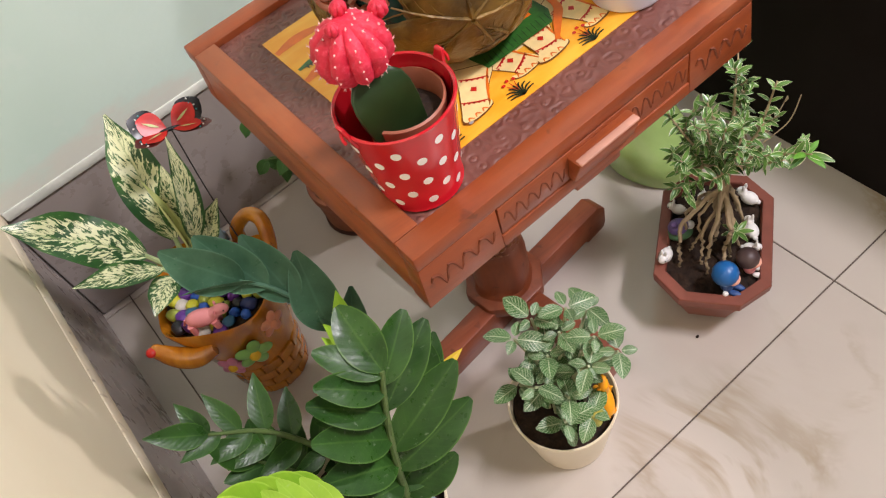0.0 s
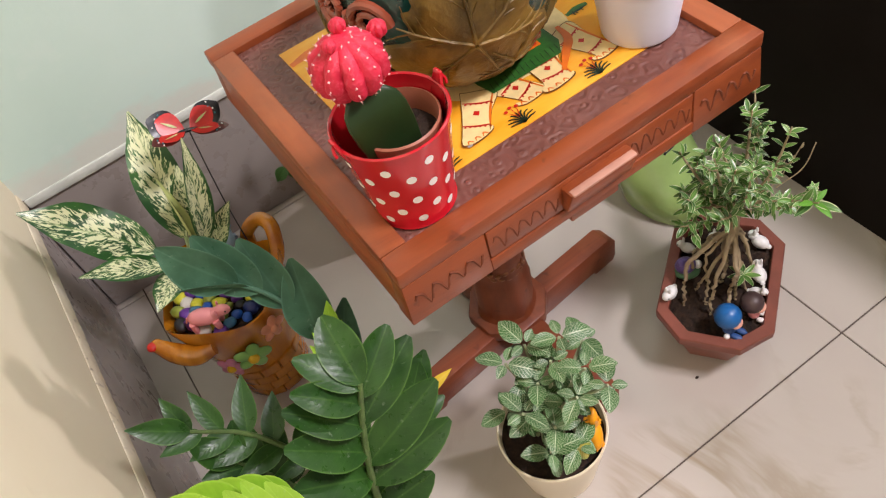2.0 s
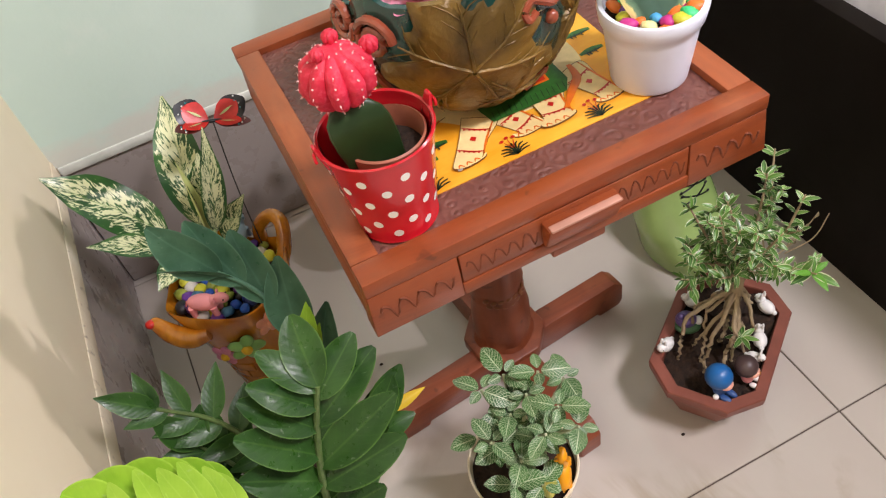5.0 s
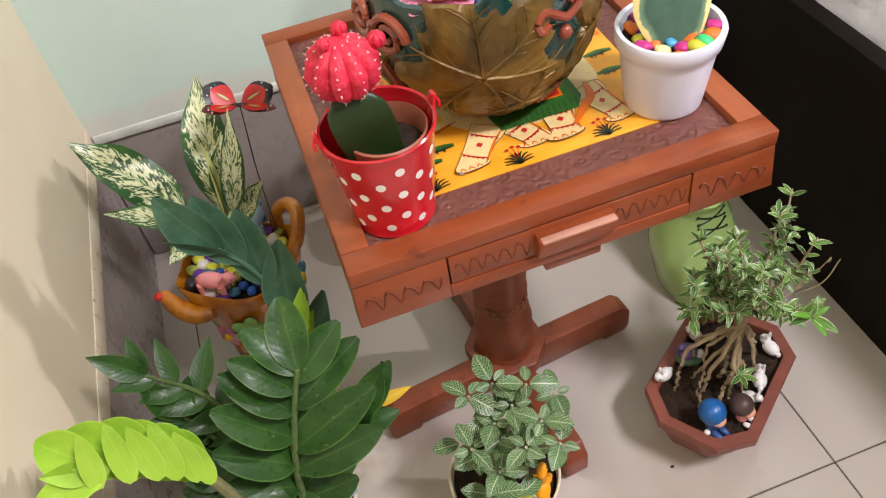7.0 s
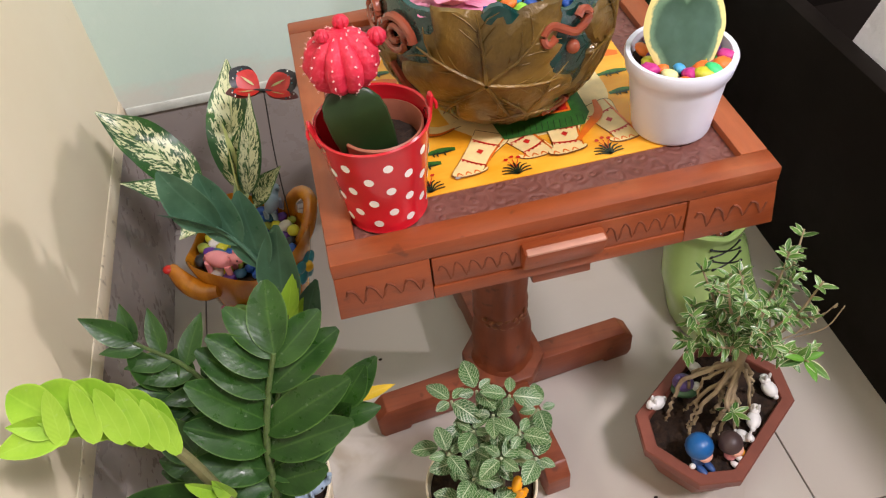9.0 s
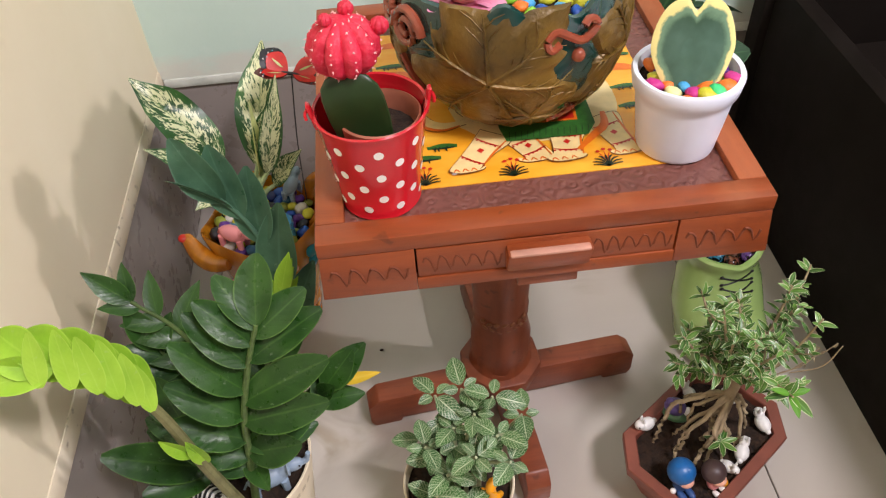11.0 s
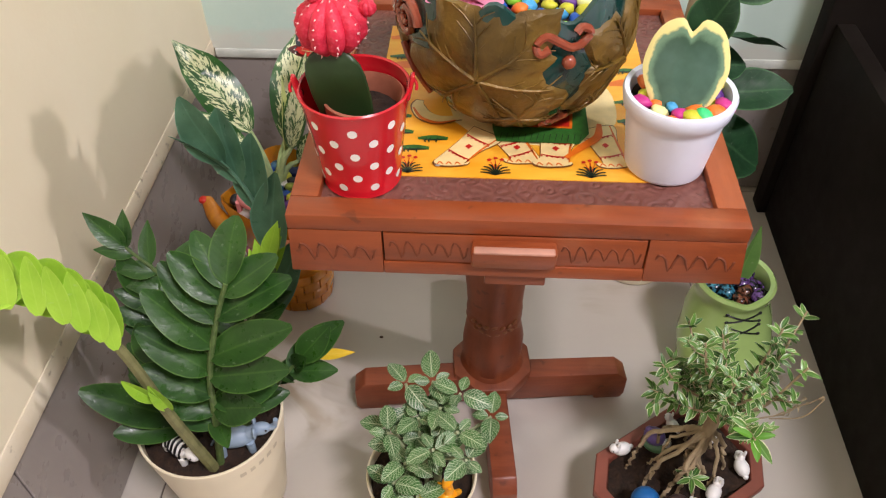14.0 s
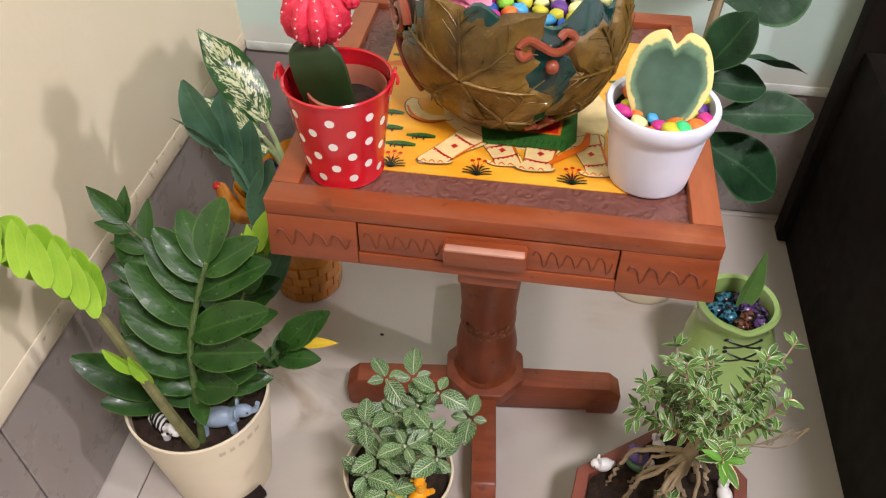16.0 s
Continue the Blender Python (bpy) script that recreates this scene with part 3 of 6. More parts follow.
pil = lathe([(0.026, 0.35), (0.0275, 0.34), (0.031, 0.325), (0.0325, 0.30), (0.0325, 0.24), (0.031, 0.215), (0.0285, 0.18), (0.027, 0.155), (0.0282, 0.148),
             (0.0262, 0.143), (0.0282, 0.136), (0.0268, 0.128), (0.0285, 0.118), (0.031, 0.10), (0.0315, 0.075), (0.030, 0.06), (0.033, 0.056), (0.033, 0.05)][::-1], 40, pillar_wob)
for v in pil.verts:
    v.co += Vector((PX, PY - W, 0))
part("pillar", pil, WOOD_DEEP, table, "turned pillar with a notched ring")
for i in range(14):
    a = radians(-90 + (i // 2 - 3) * 17 + 6 * (i % 2))
    zc = (0.1405, 0.1325)[i % 2] + 0.0012 * math.sin(i * 2.3)
    nb = ball((0, 0, 0), 0.0030, (1.25, 0.7, 0.75), 9, 6, turn=Matrix.Rotation(a + radians(90), 4, "Z") @ Matrix.Rotation(radians(28 if i % 2 else -28), 4, "Y"))
    for v in nb.verts:
        v.co += Vector((PX + 0.0268 * math.cos(a), PY - W + 0.0268 * math.sin(a), zc))
    part("notch", nb, NOTCH, table)
hub = prism([(0.046 * math.cos(radians(i * 45 + 22.5 + 6)) * 1.0, 0.046 * math.sin(radians(i * 45 + 22.5 + 6))) for i in range(8)], 0.038, 0.055, 0.003)
for v in hub.verts:
    v.co += Vector((PX, PY - W, 0))
part("hub", hub, WOOD_DEEP, table)
for k4 in range(4):
    L0, hw = 0.152, 0.0125
    prof = [(0.0, 0.006), (L0 - 0.036, 0.006), (L0 - 0.034, 0.0), (L0 - 0.004, 0.0), (L0, 0.008), (L0, 0.034), (L0 - 0.012, 0.046), (0.0, 0.049)]
    bm = bmesh.new()
    lo, hi = [bm.verts.new((x, -hw, z)) for x, z in prof], [bm.verts.new((x, hw, z)) for x, z in prof]
    for i in range(len(prof)):
        j = (i + 1) % len(prof)
        bm.faces.new((lo[i], lo[j], hi[j], hi[i]))
    bm.faces.new(lo[::-1])
    bm.faces.new(hi)
    bmesh.ops.recalc_face_normals(bm, faces=bm.faces[:])
    bmesh.ops.bevel(bm, geom=bm.edges[:], offset=0.002, segments=2, affect="EDGES", profile=0.5)
    bm.transform(Matrix.Translation((PX, (0.149 if k4 % 2 == 0 else PY) - W, 0.0002 * k4)) @ Matrix.Rotation(radians(90 * k4 + 6), 4, "Z"))
    part("foot", bm, WOOD_FOOT, table)

# painted panel: thin coats of paint, each a little proud of the one below
PZ = 0.4066
panel = part("painted_panel", at_table(box(-0.106, 0.106, 0.050, 0.256, 0.3975, PZ)), PANEL, table, "glossy orange-yellow painted panel", smooth=False)


def coat(name, pts, level, material, smooth_n=0):
    if smooth_n:
        pts = [(p.x, p.y) for p in glide([(x, y, 0) for x, y in pts] + [(*pts[0], 0)], smooth_n)[:-1]]
    bm = bmesh.new()
    bm.faces.new([bm.verts.new((x, y - W, PZ + level * 0.00025)) for x, y in pts])
    bmesh.ops.recalc_face_normals(bm, faces=bm.faces[:])
    if bm.faces[:][0].normal.z < 0:
        bmesh.ops.reverse_faces(bm, faces=bm.faces[:])
    bmesh.ops.triangulate(bm, faces=bm.faces[:])
    return part(name, bm, material, panel, smooth=False)


def stroke(name, pts, level, material, w=0.0006, n=8):
    line = glide([(x, y, 0) for x, y in pts], n)
    bm, prev = bmesh.new(), None
    for i, p in enumerate(line):
        d = (line[min(i + 1, len(line) - 1)] - line[max(i - 1, 0)]).normalized()
        s = Vector((-d.y, d.x, 0)) * w * (0.4 + 0.6 * math.sin(math.pi * min(0.97, max(0.08, i / len(line)))))
        pair = [bm.verts.new((q.x, q.y - W, PZ + level * 0.00025)) for q in (p - s, p + s)]
        if prev:
            bm.faces.new((prev[1], prev[0], pair[0], pair[1]))
        prev = pair
    return part(name, bm, material, panel, smooth=False)


def elephant_leg(top, foot, w0, w1, level):
    t, f = Vector((*top, 0)), Vector((*foot, 0))
    d = (f - t).normalized()
    s = Vector((-d.y, d.x, 0))
    if s.x < 0:
        s = -s
    ring = [t - s * w0 * 1.1, t + (f - t) * 0.5 - s * (w0 * 0.92 + w1) / 2, f - s * w1 * 0.93, f + Vector((-w1 * 1.35, -0.0028, 0)), f + Vector((-w1 * 1.30, -0.0062, 0)), f + Vector((-w1 * 0.7, -0.0085, 0)),
            f + Vector((w1 * 0.3, -0.0080, 0)), f + Vector((w1 * 1.0, -0.0060, 0)), f + Vector((w1 * 1.15, -0.0030, 0)), f + s * w1 * 0.93, t + (f - t) * 0.5 + s * (w0 * 0.92 + w1) / 2, t + s * w0 * 1.1]
    coat("leg_outline", [((p - (t + f) / 2) * 1.045 + (t + f) / 2).to_tuple()[:2] for p in ring], level, P_LINE, 5)
    coat("leg", [p.to_tuple()[:2] for p in ring], level + 1, P_CREAM, 5)
    for q in (0.28, 0.86):
        m = t + (f - t) * q
        w = w0 + (w1 - w0) * q
        stroke("anklet", [(m - s * w * 0.95).to_tuple()[:2], (m - Vector((0, 0.0012, 0))).to_tuple()[:2], (m + s * w * 0.95).to_tuple()[:2]], level + 2, P_RED, 0.0008)
        for i in range(6):
            b = m + s * w * (-0.85 + 0.34 * i) - Vector((0, 0.0019, 0))
            coat("bead", [(b.x + 0.0009 * math.cos(j), b.y + 0.0009 * math.sin(j)) for j in range(6)], level + 2, P_RED)
    m = t + (f - t) * 0.56
    coat("motif", [(m.x, m.y - 0.0028), (m.x + 0.0028, m.y + 0.0005), (m.x + 0.001, m.y + 0.002), (m.x, m.y + 0.0032), (m.x - 0.001, m.y + 0.002), (m.x - 0.0028, m.y + 0.0005)], level + 2, P_RED)
    for i in range(3):
        x = f.x - w1 * 1.15 + i * w1 * 0.62
        stroke("toe", [(x, f.y - 0.0076), (x + 0.0018, f.y - 0.0048), (x + 0.0044, f.y - 0.0076)], level + 2, P_ORANGE, 0.0006)
    heel = f + Vector((w1 * 0.95, -0.0036, 0))
    stroke("leg_shade", [(t + s * w0 * 0.95).to_tuple()[:2], ((t + f) / 2 + s * (w0 + w1) * 0.44).to_tuple()[:2], heel.to_tuple()[:2]], level + 2, P_ORANGE, 0.0009)


coat("elephant_body", [(-0.045, 0.115), (-0.02, 0.094), (0.03, 0.088), (0.062, 0.098), (0.078, 0.125), (0.07, 0.17), (0.02, 0.19), (-0.03, 0.18), (-0.05, 0.15)], 1, P_CREAM, 5)
elephant_leg((-0.004, 0.096), (0.0065, 0.0745), 0.0105, 0.0105, 2)
elephant_leg((0.060, 0.110), (0.071, 0.0725), 0.0125, 0.0092, 2)
elephant_leg((-0.020, 0.100), (-0.0435, 0.0690), 0.0115, 0.0100, 5)
elephant_leg((0.032, 0.098), (0.0282, 0.0710), 0.0120, 0.0110, 5)
stroke("trunk_outline", [(-0.040, 0.120), (-0.056, 0.116), (-0.068, 0.121), (-0.0745, 0.134), (-0.073, 0.142)], 2, P_LINE, 0.0066)
stroke("trunk", [(-0.040, 0.120), (-0.056, 0.1165), (-0.068, 0.1215), (-0.074, 0.133), (-0.073, 0.141)], 3, P_CREAM, 0.0058)
stroke("trunk_shade", [(-0.044, 0.1155), (-0.058, 0.1120), (-0.0705, 0.118), (-0.0775, 0.131)], 4, P_ORANGE, 0.0015)
stroke("tail", [(0.0365, 0.0725), (0.050, 0.0865), (0.061, 0.098), (0.0635, 0.114)], 8, P_ORANGE, 0.0034)
coat("saddle_cloth", [(-0.013, 0.0895), (0.047, 0.0885), (0.055, 0.101), (0.055, 0.165), (-0.02, 0.165), (-0.016, 0.105)], 9, P_GREEN)
coat("saddle_band", [(-0.006, 0.1075), (0.043, 0.1065), (0.047, 0.16), (-0.012, 0.16)], 10, P_ORANGE)
coat("saddle_field", [(-0.004, 0.1095), (0.041, 0.1085), (0.044, 0.155), (-0.009, 0.155)], 11, P_RED)
for i in range(14):
    x = -0.011 + i * 0.0045
    stroke("fringe", [(x, 0.0905), (x + 0.0018, 0.0995)], 10, P_DARK, 0.0003, 2)
for gx, gy in ((-0.0755, 0.0525), (-0.0135, 0.0525), (0.0535, 0.0525)):
    for i in range(9):
        a = radians(160 - i * 17.5)
        L = 0.009 + 0.004 * math.sin(math.pi * i / 8)
        stroke("grass_blade", [(gx, gy), (gx + 0.6 * L * math.cos(a), gy + 0.75 * L * math.sin(a)), (gx + 1.25 * L * math.cos(a), gy + 0.95 * L * math.sin(a))], 3, P_DARK, 0.0007, 4)
    for dx, dy in ((-0.0045, 0.0165), (0.0, 0.0185), (0.0045, 0.0170)):
        stroke("flower_stalk", [(gx, gy + 0.006), (gx + dx * 0.8, gy + dy - 0.002)], 3, P_RED, 0.0003, 3)
        coat("flower", [(gx + dx + 0.0017 * math.cos(j), gy + dy + 0.0015 * math.sin(j)) for j in range(6)], 4, P_RED)
for sx, sy, sw in ((-0.060, 0.093, 0.011), (-0.074, 0.081, 0.012), (-0.085, 0.10, 0.010), (-0.09, 0.12, 0.012), (0.09, 0.145, 0.012), (0.092, 0.19, 0.013), (-0.09, 0.205, 0.013), (0.088, 0.12, 0.01)):
    stroke("meadow_stroke", [(sx - sw, sy), (sx, sy + 0.0012), (sx + sw, sy + 0.0004)], 1, P_GREEN, 0.0030, 5)
    stroke("meadow_shade", [(sx - sw * 0.7, sy - 0.0014), (sx, sy - 0.0016), (sx + sw * 0.8, sy - 0.001)], 2, P_DARK, 0.0010, 5)
    for q in (-0.4, -0.15, 0.35):
        stroke("meadow_tuft", [(sx + sw * q, sy + 0.0005), (sx + sw * q - 0.0012, sy - 0.0030), (sx + sw * q - 0.0008, sy - 0.0052)], 3, P_DARK, 0.0006, 4)
for sx, sy, sw in ((-0.09, 0.19, 0.016), (0.09, 0.17, 0.014), (-0.085, 0.235, 0.02)):
    stroke("sunset_stroke", [(sx - sw, sy), (sx, sy + 0.003), (sx + sw, sy)], 1, P_ORANGE, 0.005, 5)
coat("paint_chip", [(-0.0545 + 0.0022 * math.cos(j), 0.0605 + 0.0013 * math.sin(j)) for j in range(6)], 6, P_GREY)

# ---- pots on the table ----
TOP = 0.4062


def open_pot(r0, r1, h, wall=0.0022, lip=0.0, lip_h=0.0, floor_z=0.004):
    """Profile of a tapered pot with a wall, a floor and a lip band."""
    out = [(r0 - 0.002, 0.0), (r0, 0.002)] + [(r0 + (r1 - r0) * q, h * q) for q in (0.06, 0.3, 0.5, 0.68)]
    if lip:
        rl = r0 + (r1 - r0) * (1 - lip_h / h)
        out += [(rl, h - lip_h - 0.001), (rl + lip, h - lip_h + 0.001), (r1 + lip, h - 0.002), (r1 + lip - 0.001, h)]
    else:
        out += [(r1, h - 0.001), (r1 - 0.0008, h)]
    return out + [(r1 - wall, h - 0.0006), (r0 + (r1 - r0) * 0.5 - wall, h * 0.5), (r0 - wall, floor_z)]


def soil_disc(r, z, rough=0.003):
    bm = lathe([(r * q, z) for q in (1.0, 0.8, 0.6, 0.4, 0.2, 0.05)], 36)
    for v in bm.verts:
        v.co.z += rough * noise.noise(v.co * 90) + 0.5 * rough * noise.noise(v.co * 300)
    return bm


PEB_MESHES = {}


def pebble(loc, r, colour, group):
    """One rounded stone; stones of one colour share a few meshes."""
    key = (colour, random.randrange(3))
    if key not in PEB_MESHES:
        bm = bmesh.new()
        bmesh.ops.create_icosphere(bm, subdivisions=2, radius=1)
        s = random.uniform(0, 50)
        for v in bm.verts:
            v.co *= 1 + 0.28 * noise.noise(v.co * 1.3 + Vector((s, s, s)))
            v.co.z *= 0.72
            v.co.x *= 1.15
        me = bpy.data.meshes.new("pebble")
        for f in bm.faces:
            f.smooth = True
        bm.to_mesh(me)
        bm.free()
        me.materials.append(PEB[colour])
        PEB_MESHES[key] = me
    ob = new("pebble", PEB_MESHES[key])
    ob.matrix_basis = pose(*loc, random.uniform(-25, 25), random.uniform(-25, 25), random.uniform(0, 360)) @ Matrix.Diagonal((r, r, r, 1))
    word = colour.replace("marble_", "speckled dark ").replace("mint", "bright green")
    return tagged(ob, "small %s decorative pebble lying in a plant pot" % word, "pebble", group)


# red bucket with the grafted cactus
bucket = thing("red_bucket", "red enamel tin bucket with white polka dots standing on the table", "bucket", (-0.1065, 0.0495, TOP), 4)
bucket.scale = (0.95, 0.95, 0.985)


def bucket_r(z):
    return 0.0275 + (0.0375 - 0.0275) * z / 0.074


part("body", lathe([(0.0262, 0.0), (0.0282, 0.0006), (0.0288, 0.002), (0.0278, 0.0035), (bucket_r(0.03), 0.03), (0.0372, 0.0725), (0.0385, 0.0735), (0.0388, 0.0752),
                    (0.0378, 0.0762), (0.0364, 0.0752), (0.0362, 0.072), (bucket_r(0.03) - 0.001, 0.03), (0.0262, 0.003)], 64), RED, bucket)
row_z, cnt = (0.0110, 0.0210, 0.0310, 0.0410, 0.0512, 0.0614), 8
for i, z in enumerate(row_z):
    for j in range(cnt):
        a = 2 * math.pi * (j + 0.5 * ((i + 1) % 2)) / cnt
        r = bucket_r(z) + 0.00015
        bm = bmesh.new()
        c0 = Vector((r * math.cos(a), r * math.sin(a), z))
        tx, tz = Vector((-math.sin(a), math.cos(a), 0)), Vector((0.13 * math.cos(a), 0.13 * math.sin(a), 1)).normalized()
        rim = []
        for q in range(18):
            p = c0 + 0.0033 * (math.cos(q * math.pi / 9) * tx + math.sin(q * math.pi / 9) * tz)
            s = (bucket_r(p.z) + 0.00022) / math.hypot(p.x, p.y)
            rim.append(bm.verts.new((p.x * s, p.y * s, p.z)))
        mid = bm.verts.new((c0.x * 1.002, c0.y * 1.002, c0.z))
        for q in range(18):
            bm.faces.new((mid, rim[q], rim[(q + 1) % 18]))
        part("polka_dot", bm, DOT, bucket)
for s in (-1, 1):
    bm = box(s * 0.036 - 0.0015, s * 0.036 + 0.0015, -0.0065, 0.0065, 0.066, 0.083, 0.0014)
    for v in bm.verts:
        v.co.x += s * (v.co.z - 0.066) * 0.25
        if v.co.z > 0.078:
            v.co.y *= 0.55
    ear = part("ear", bm, RED, bucket)
    hook = glide([(s * 0.039, 0.001, 0.079), (s * 0.0412, -0.001, 0.0790), (s * 0.0424, -0.003, 0.0765), (s * 0.0420, -0.004, 0.0735)], 5)
    part("handle_hook", tube(hook, 0.0011, 6), RED, ear)
liner = part("nursery_pot", lathe([(0.020, 0.004), (0.0262, 0.062), (0.0276, 0.0625), (0.0284, 0.0695), (0.0270, 0.0705), (0.0254, 0.066), (0.0245, 0.052), (0.018, 0.051)], 40), NURSERY, bucket, "brown plastic nursery pot inside")
for v in liner.data.vertices:
    v.co.x += 0.0055
    v.co.y += 0.003
    v.co.z -= 0.003
sd = soil_disc(0.0245, 0.0545)
for v in sd.verts:
    v.co += Vector((0.0055, 0.003, -0.002))
part("soil", sd, SOIL, bucket)

cactus = thing("moon_cactus", "bright red moon cactus grafted on a flat dark green stock", "cactus", (-0.1070, 0.0490, TOP))


def stock(a, r, z):
    """A three-winged stem: flat faces between wings at the two sides and the back."""
    best = 9.0
    for c in (270, 35, 145):
        q = math.cos(a - radians(c))
        if q > 0.05:
            best = min(best, 0.52 / q)
    return r * min(best, 1.0 + 0.02 * math.sin(z * 400)), z


sb = lathe([(0.014, 0.044), (0.0185, 0.050), (0.0200, 0.060), (0.0212, 0.072), (0.0208, 0.086), (0.0190, 0.094), (0.014, 0.099), (0.007, 0.102)], 72, stock)
for v in sb.verts:
    v.co.x -= 0.003 + 0.16 * (v.co.z - 0.05)
    v.co.y = v.co.y * 0.95 + 0.001
part("stock", sb, CACTUS, cactus, "flat-sided dark green stock")


def ribbed(bm, c, r, ribs, flat=0.92):
    n, m = ribs * 6, 18
    rings = []
    for i in range(1, m):
        th = math.pi * i / m
        ring = []
        for j in range(n):
            a = 2 * math.pi * j / n
            rr = r * (0.80 + 0.20 * abs(math.cos(ribs * a / 2)) ** 0.7 + 0.03 * noise.noise((40 * c.x + 3 * math.cos(a), 3 * math.sin(a), 3 * th))) * (1 + 0.03 * math.sin(11 * th + a))
            ring.append(bm.verts.new(c + Vector((rr * math.sin(th) * math.cos(a), rr * math.sin(th) * math.sin(a), r * flat * math.cos(th) - 0.25 * r * max(0, 0.25 - math.sin(th))))))
        rings.append(ring)
    for p, q in zip(rings, rings[1:]):
        for j in range(n):
            bm.faces.new((q[j], q[(j + 1) % n], p[(j + 1) % n], p[j]))
    bm.faces.new(rings[0])
    bm.faces.new(rings[-1][::-1])
    return bm


HC, HR = Vector((-0.0105, 0.006, 0.1140)), 0.0226
part("head", ribbed(bmesh.new(), HC, HR, 10, 0.82), MOON, cactus, "ribbed crimson head")
pups = ((0.0225, 0.002, 0.010, 0.0058), (0.004, 0.008, 0.0195, 0.005), (-0.008, -0.004, 0.0200, 0.0042))
for x, y, z, r in pups:
    part("offset", ribbed(bmesh.new(), HC + Vector((x, y, z)), r, 7), MOON, cactus, "small red offset")
sp = bmesh.new()
for j in range(10):
    a = 2 * math.pi * j / 10
    for i in range(9):
        th = radians(18 + i * 17)
        p = HC + Vector((HR * math.sin(th) * math.cos(a), HR * math.sin(th) * math.sin(a), HR * 0.82 * math.cos(th)))
        ball(p, 0.00062, (1, 1, 1), 6, 4, sp)
        for q in range(4):
            d = (p - HC).normalized() * 0.0007 + jitter(0.0011)
            tube([p, p + d], [0.0002, 0.00008], 4, sp)
tagged(part("spines", sp, SPINE, cactus, "pale pink spines"), kind="stuff")

# white pot with the heart leaf
white_pot = thing("white_pot", "plain white plastic pot with a wide rim standing on the table", "pot", (0.1055, 0.072, TOP))
part("body", lathe(open_pot(0.0272, 0.0352, 0.0625, 0.002, 0.0022, 0.013), 64), WHITE_POT, white_pot)
part("soil", soil_disc(0.0325, 0.0515), SOIL, white_pot)
hoya = thing("heart_leaf_hoya", "single thick heart-shaped green leaf with a pale yellow margin", "plant", (0.1030, 0.0560, TOP + 0.0445))
bm = bmesh.new()
uv = bm.loops.layers.uv.verify()
N, rings = 72, (0.0, 0.3, 0.55, 0.72, 0.84, 0.93, 1.0)


def heart(a):
    c, s = math.cos(a), math.sin(a)
    q = math.atan2(s, c)
    x = 0.0308 * s * (1 - 0.42 * max(0, -c) ** 1.3)
    y = (0.0300 if c > 0 else 0.0385) * c + 0.004 - 0.0085 * math.exp(-(q / 0.15) ** 2) + 0.0022 * math.exp(-((abs(q) - 0.75) / 0.4) ** 2)
    return x, y


for side in (1, -1):
    grid = []
    for f in rings:
        ring = []
        for i in range(N):
            x, y = heart(2 * math.pi * i / N)
            t = side * 0.0022 * math.sqrt(max(0.0, 1 - f ** 3)) - 0.10 * abs(x * f) * 0.35 + 0.003 * (y * f / 0.03) ** 2
            ring.append(bm.verts.new((x * f, -t, y * f + 0.030)))
        grid.append(ring)
    for q, (p, o) in enumerate(zip(grid, grid[1:])):
        for i in range(N):
            j = (i + 1) % N
            vs = (p[i], p[j], o[j], o[i])
            if q == 0:
                continue
            face = bm.faces.new(vs if side < 0 else vs[::-1])
            us = (rings[q], rings[q], rings[q + 1], rings[q + 1])
            us = us if side < 0 else us[::-1]
            for lp, u in zip(face.loops, us):
                lp[uv].uv = (0.5 + 0.5 * u, 0.5)
    face = bm.faces.new(grid[1] if side < 0 else grid[1][::-1])
    for lp in face.loops:
        lp[uv].uv = (0.5 + 0.5 * rings[1], 0.5)
bmesh.ops.remove_doubles(bm, verts=bm.verts[:], dist=0.00005)
bm.transform(pose(0, 0, 0, -24, 0, -8) @ Matrix.Diagonal((0.88, 1.0, 1.08, 1)))
part("leaf", bm, HEART, hoya)
part("leaf_base", tube([(0, -0.001, -0.006), (0, 0.001, 0.004)], [0.003, 0.0022], 8), ZZ_STEM, hoya)
cols = ("orange", "yellow", "mint", "magenta", "orange", "yellow", "magenta", "sky", "pale", "purple", "orange", "yellow")
for i in range(30):
    a, r = i * 2.4, 0.029 * math.sqrt((i + 0.5) / 30)
    pebble((0.1055 + r * math.cos(a), 0.072 + r * math.sin(a), TOP + 0.0555 + random.uniform(0, 0.002)), random.uniform(0.0042, 0.0062), cols[i % 12], "pebbles in the white pot")
for x, y, cname in ((0.012, -0.024, "mint"), (0.020, -0.021, "orange"), (0.004, -0.026, "yellow"), (0.027, -0.012, "magenta"), (-0.026, -0.010, "magenta")):
    pebble((0.1055 + x, 0.072 + y, TOP + 0.0585), 0.006, cname, "pebbles in the white pot")

# the big glazed leaf bowl
BX, BY = -0.002, 0.155
bowl = thing("glazed_leaf_bowl", "deep green glazed bowl with raised gold-brown leaves and copper scrolls", "bowl", (BX, BY, TOP))
PROFILE = [(0.0, 0.040), (0.004, 0.046), (0.014, 0.059), (0.028, 0.0705), (0.045, 0.0785), (0.062, 0.0825), (0.080, 0.0838), (0.096, 0.0825), (0.108, 0.0800)]


def bowl_r(z):
    for (z0, r0), (z1, r1) in zip(PROFILE, PROFILE[1:]):
        if z <= z1:
            return r0 + (r1 - r0) * max(0, (z - z0)) / (z1 - z0)
    return PROFILE[-1][1]


def bowl_wob(a, r, z):
    rough = 1 + 0.012 * noise.noise((3 * math.cos(a), 3 * math.sin(a), z * 30))
    top = max(0.0, (z - 0.085) / 0.023)
    return r * rough, z + top * (0.006 * math.sin(7 * a + 1) + 0.004 * math.sin(13 * a))


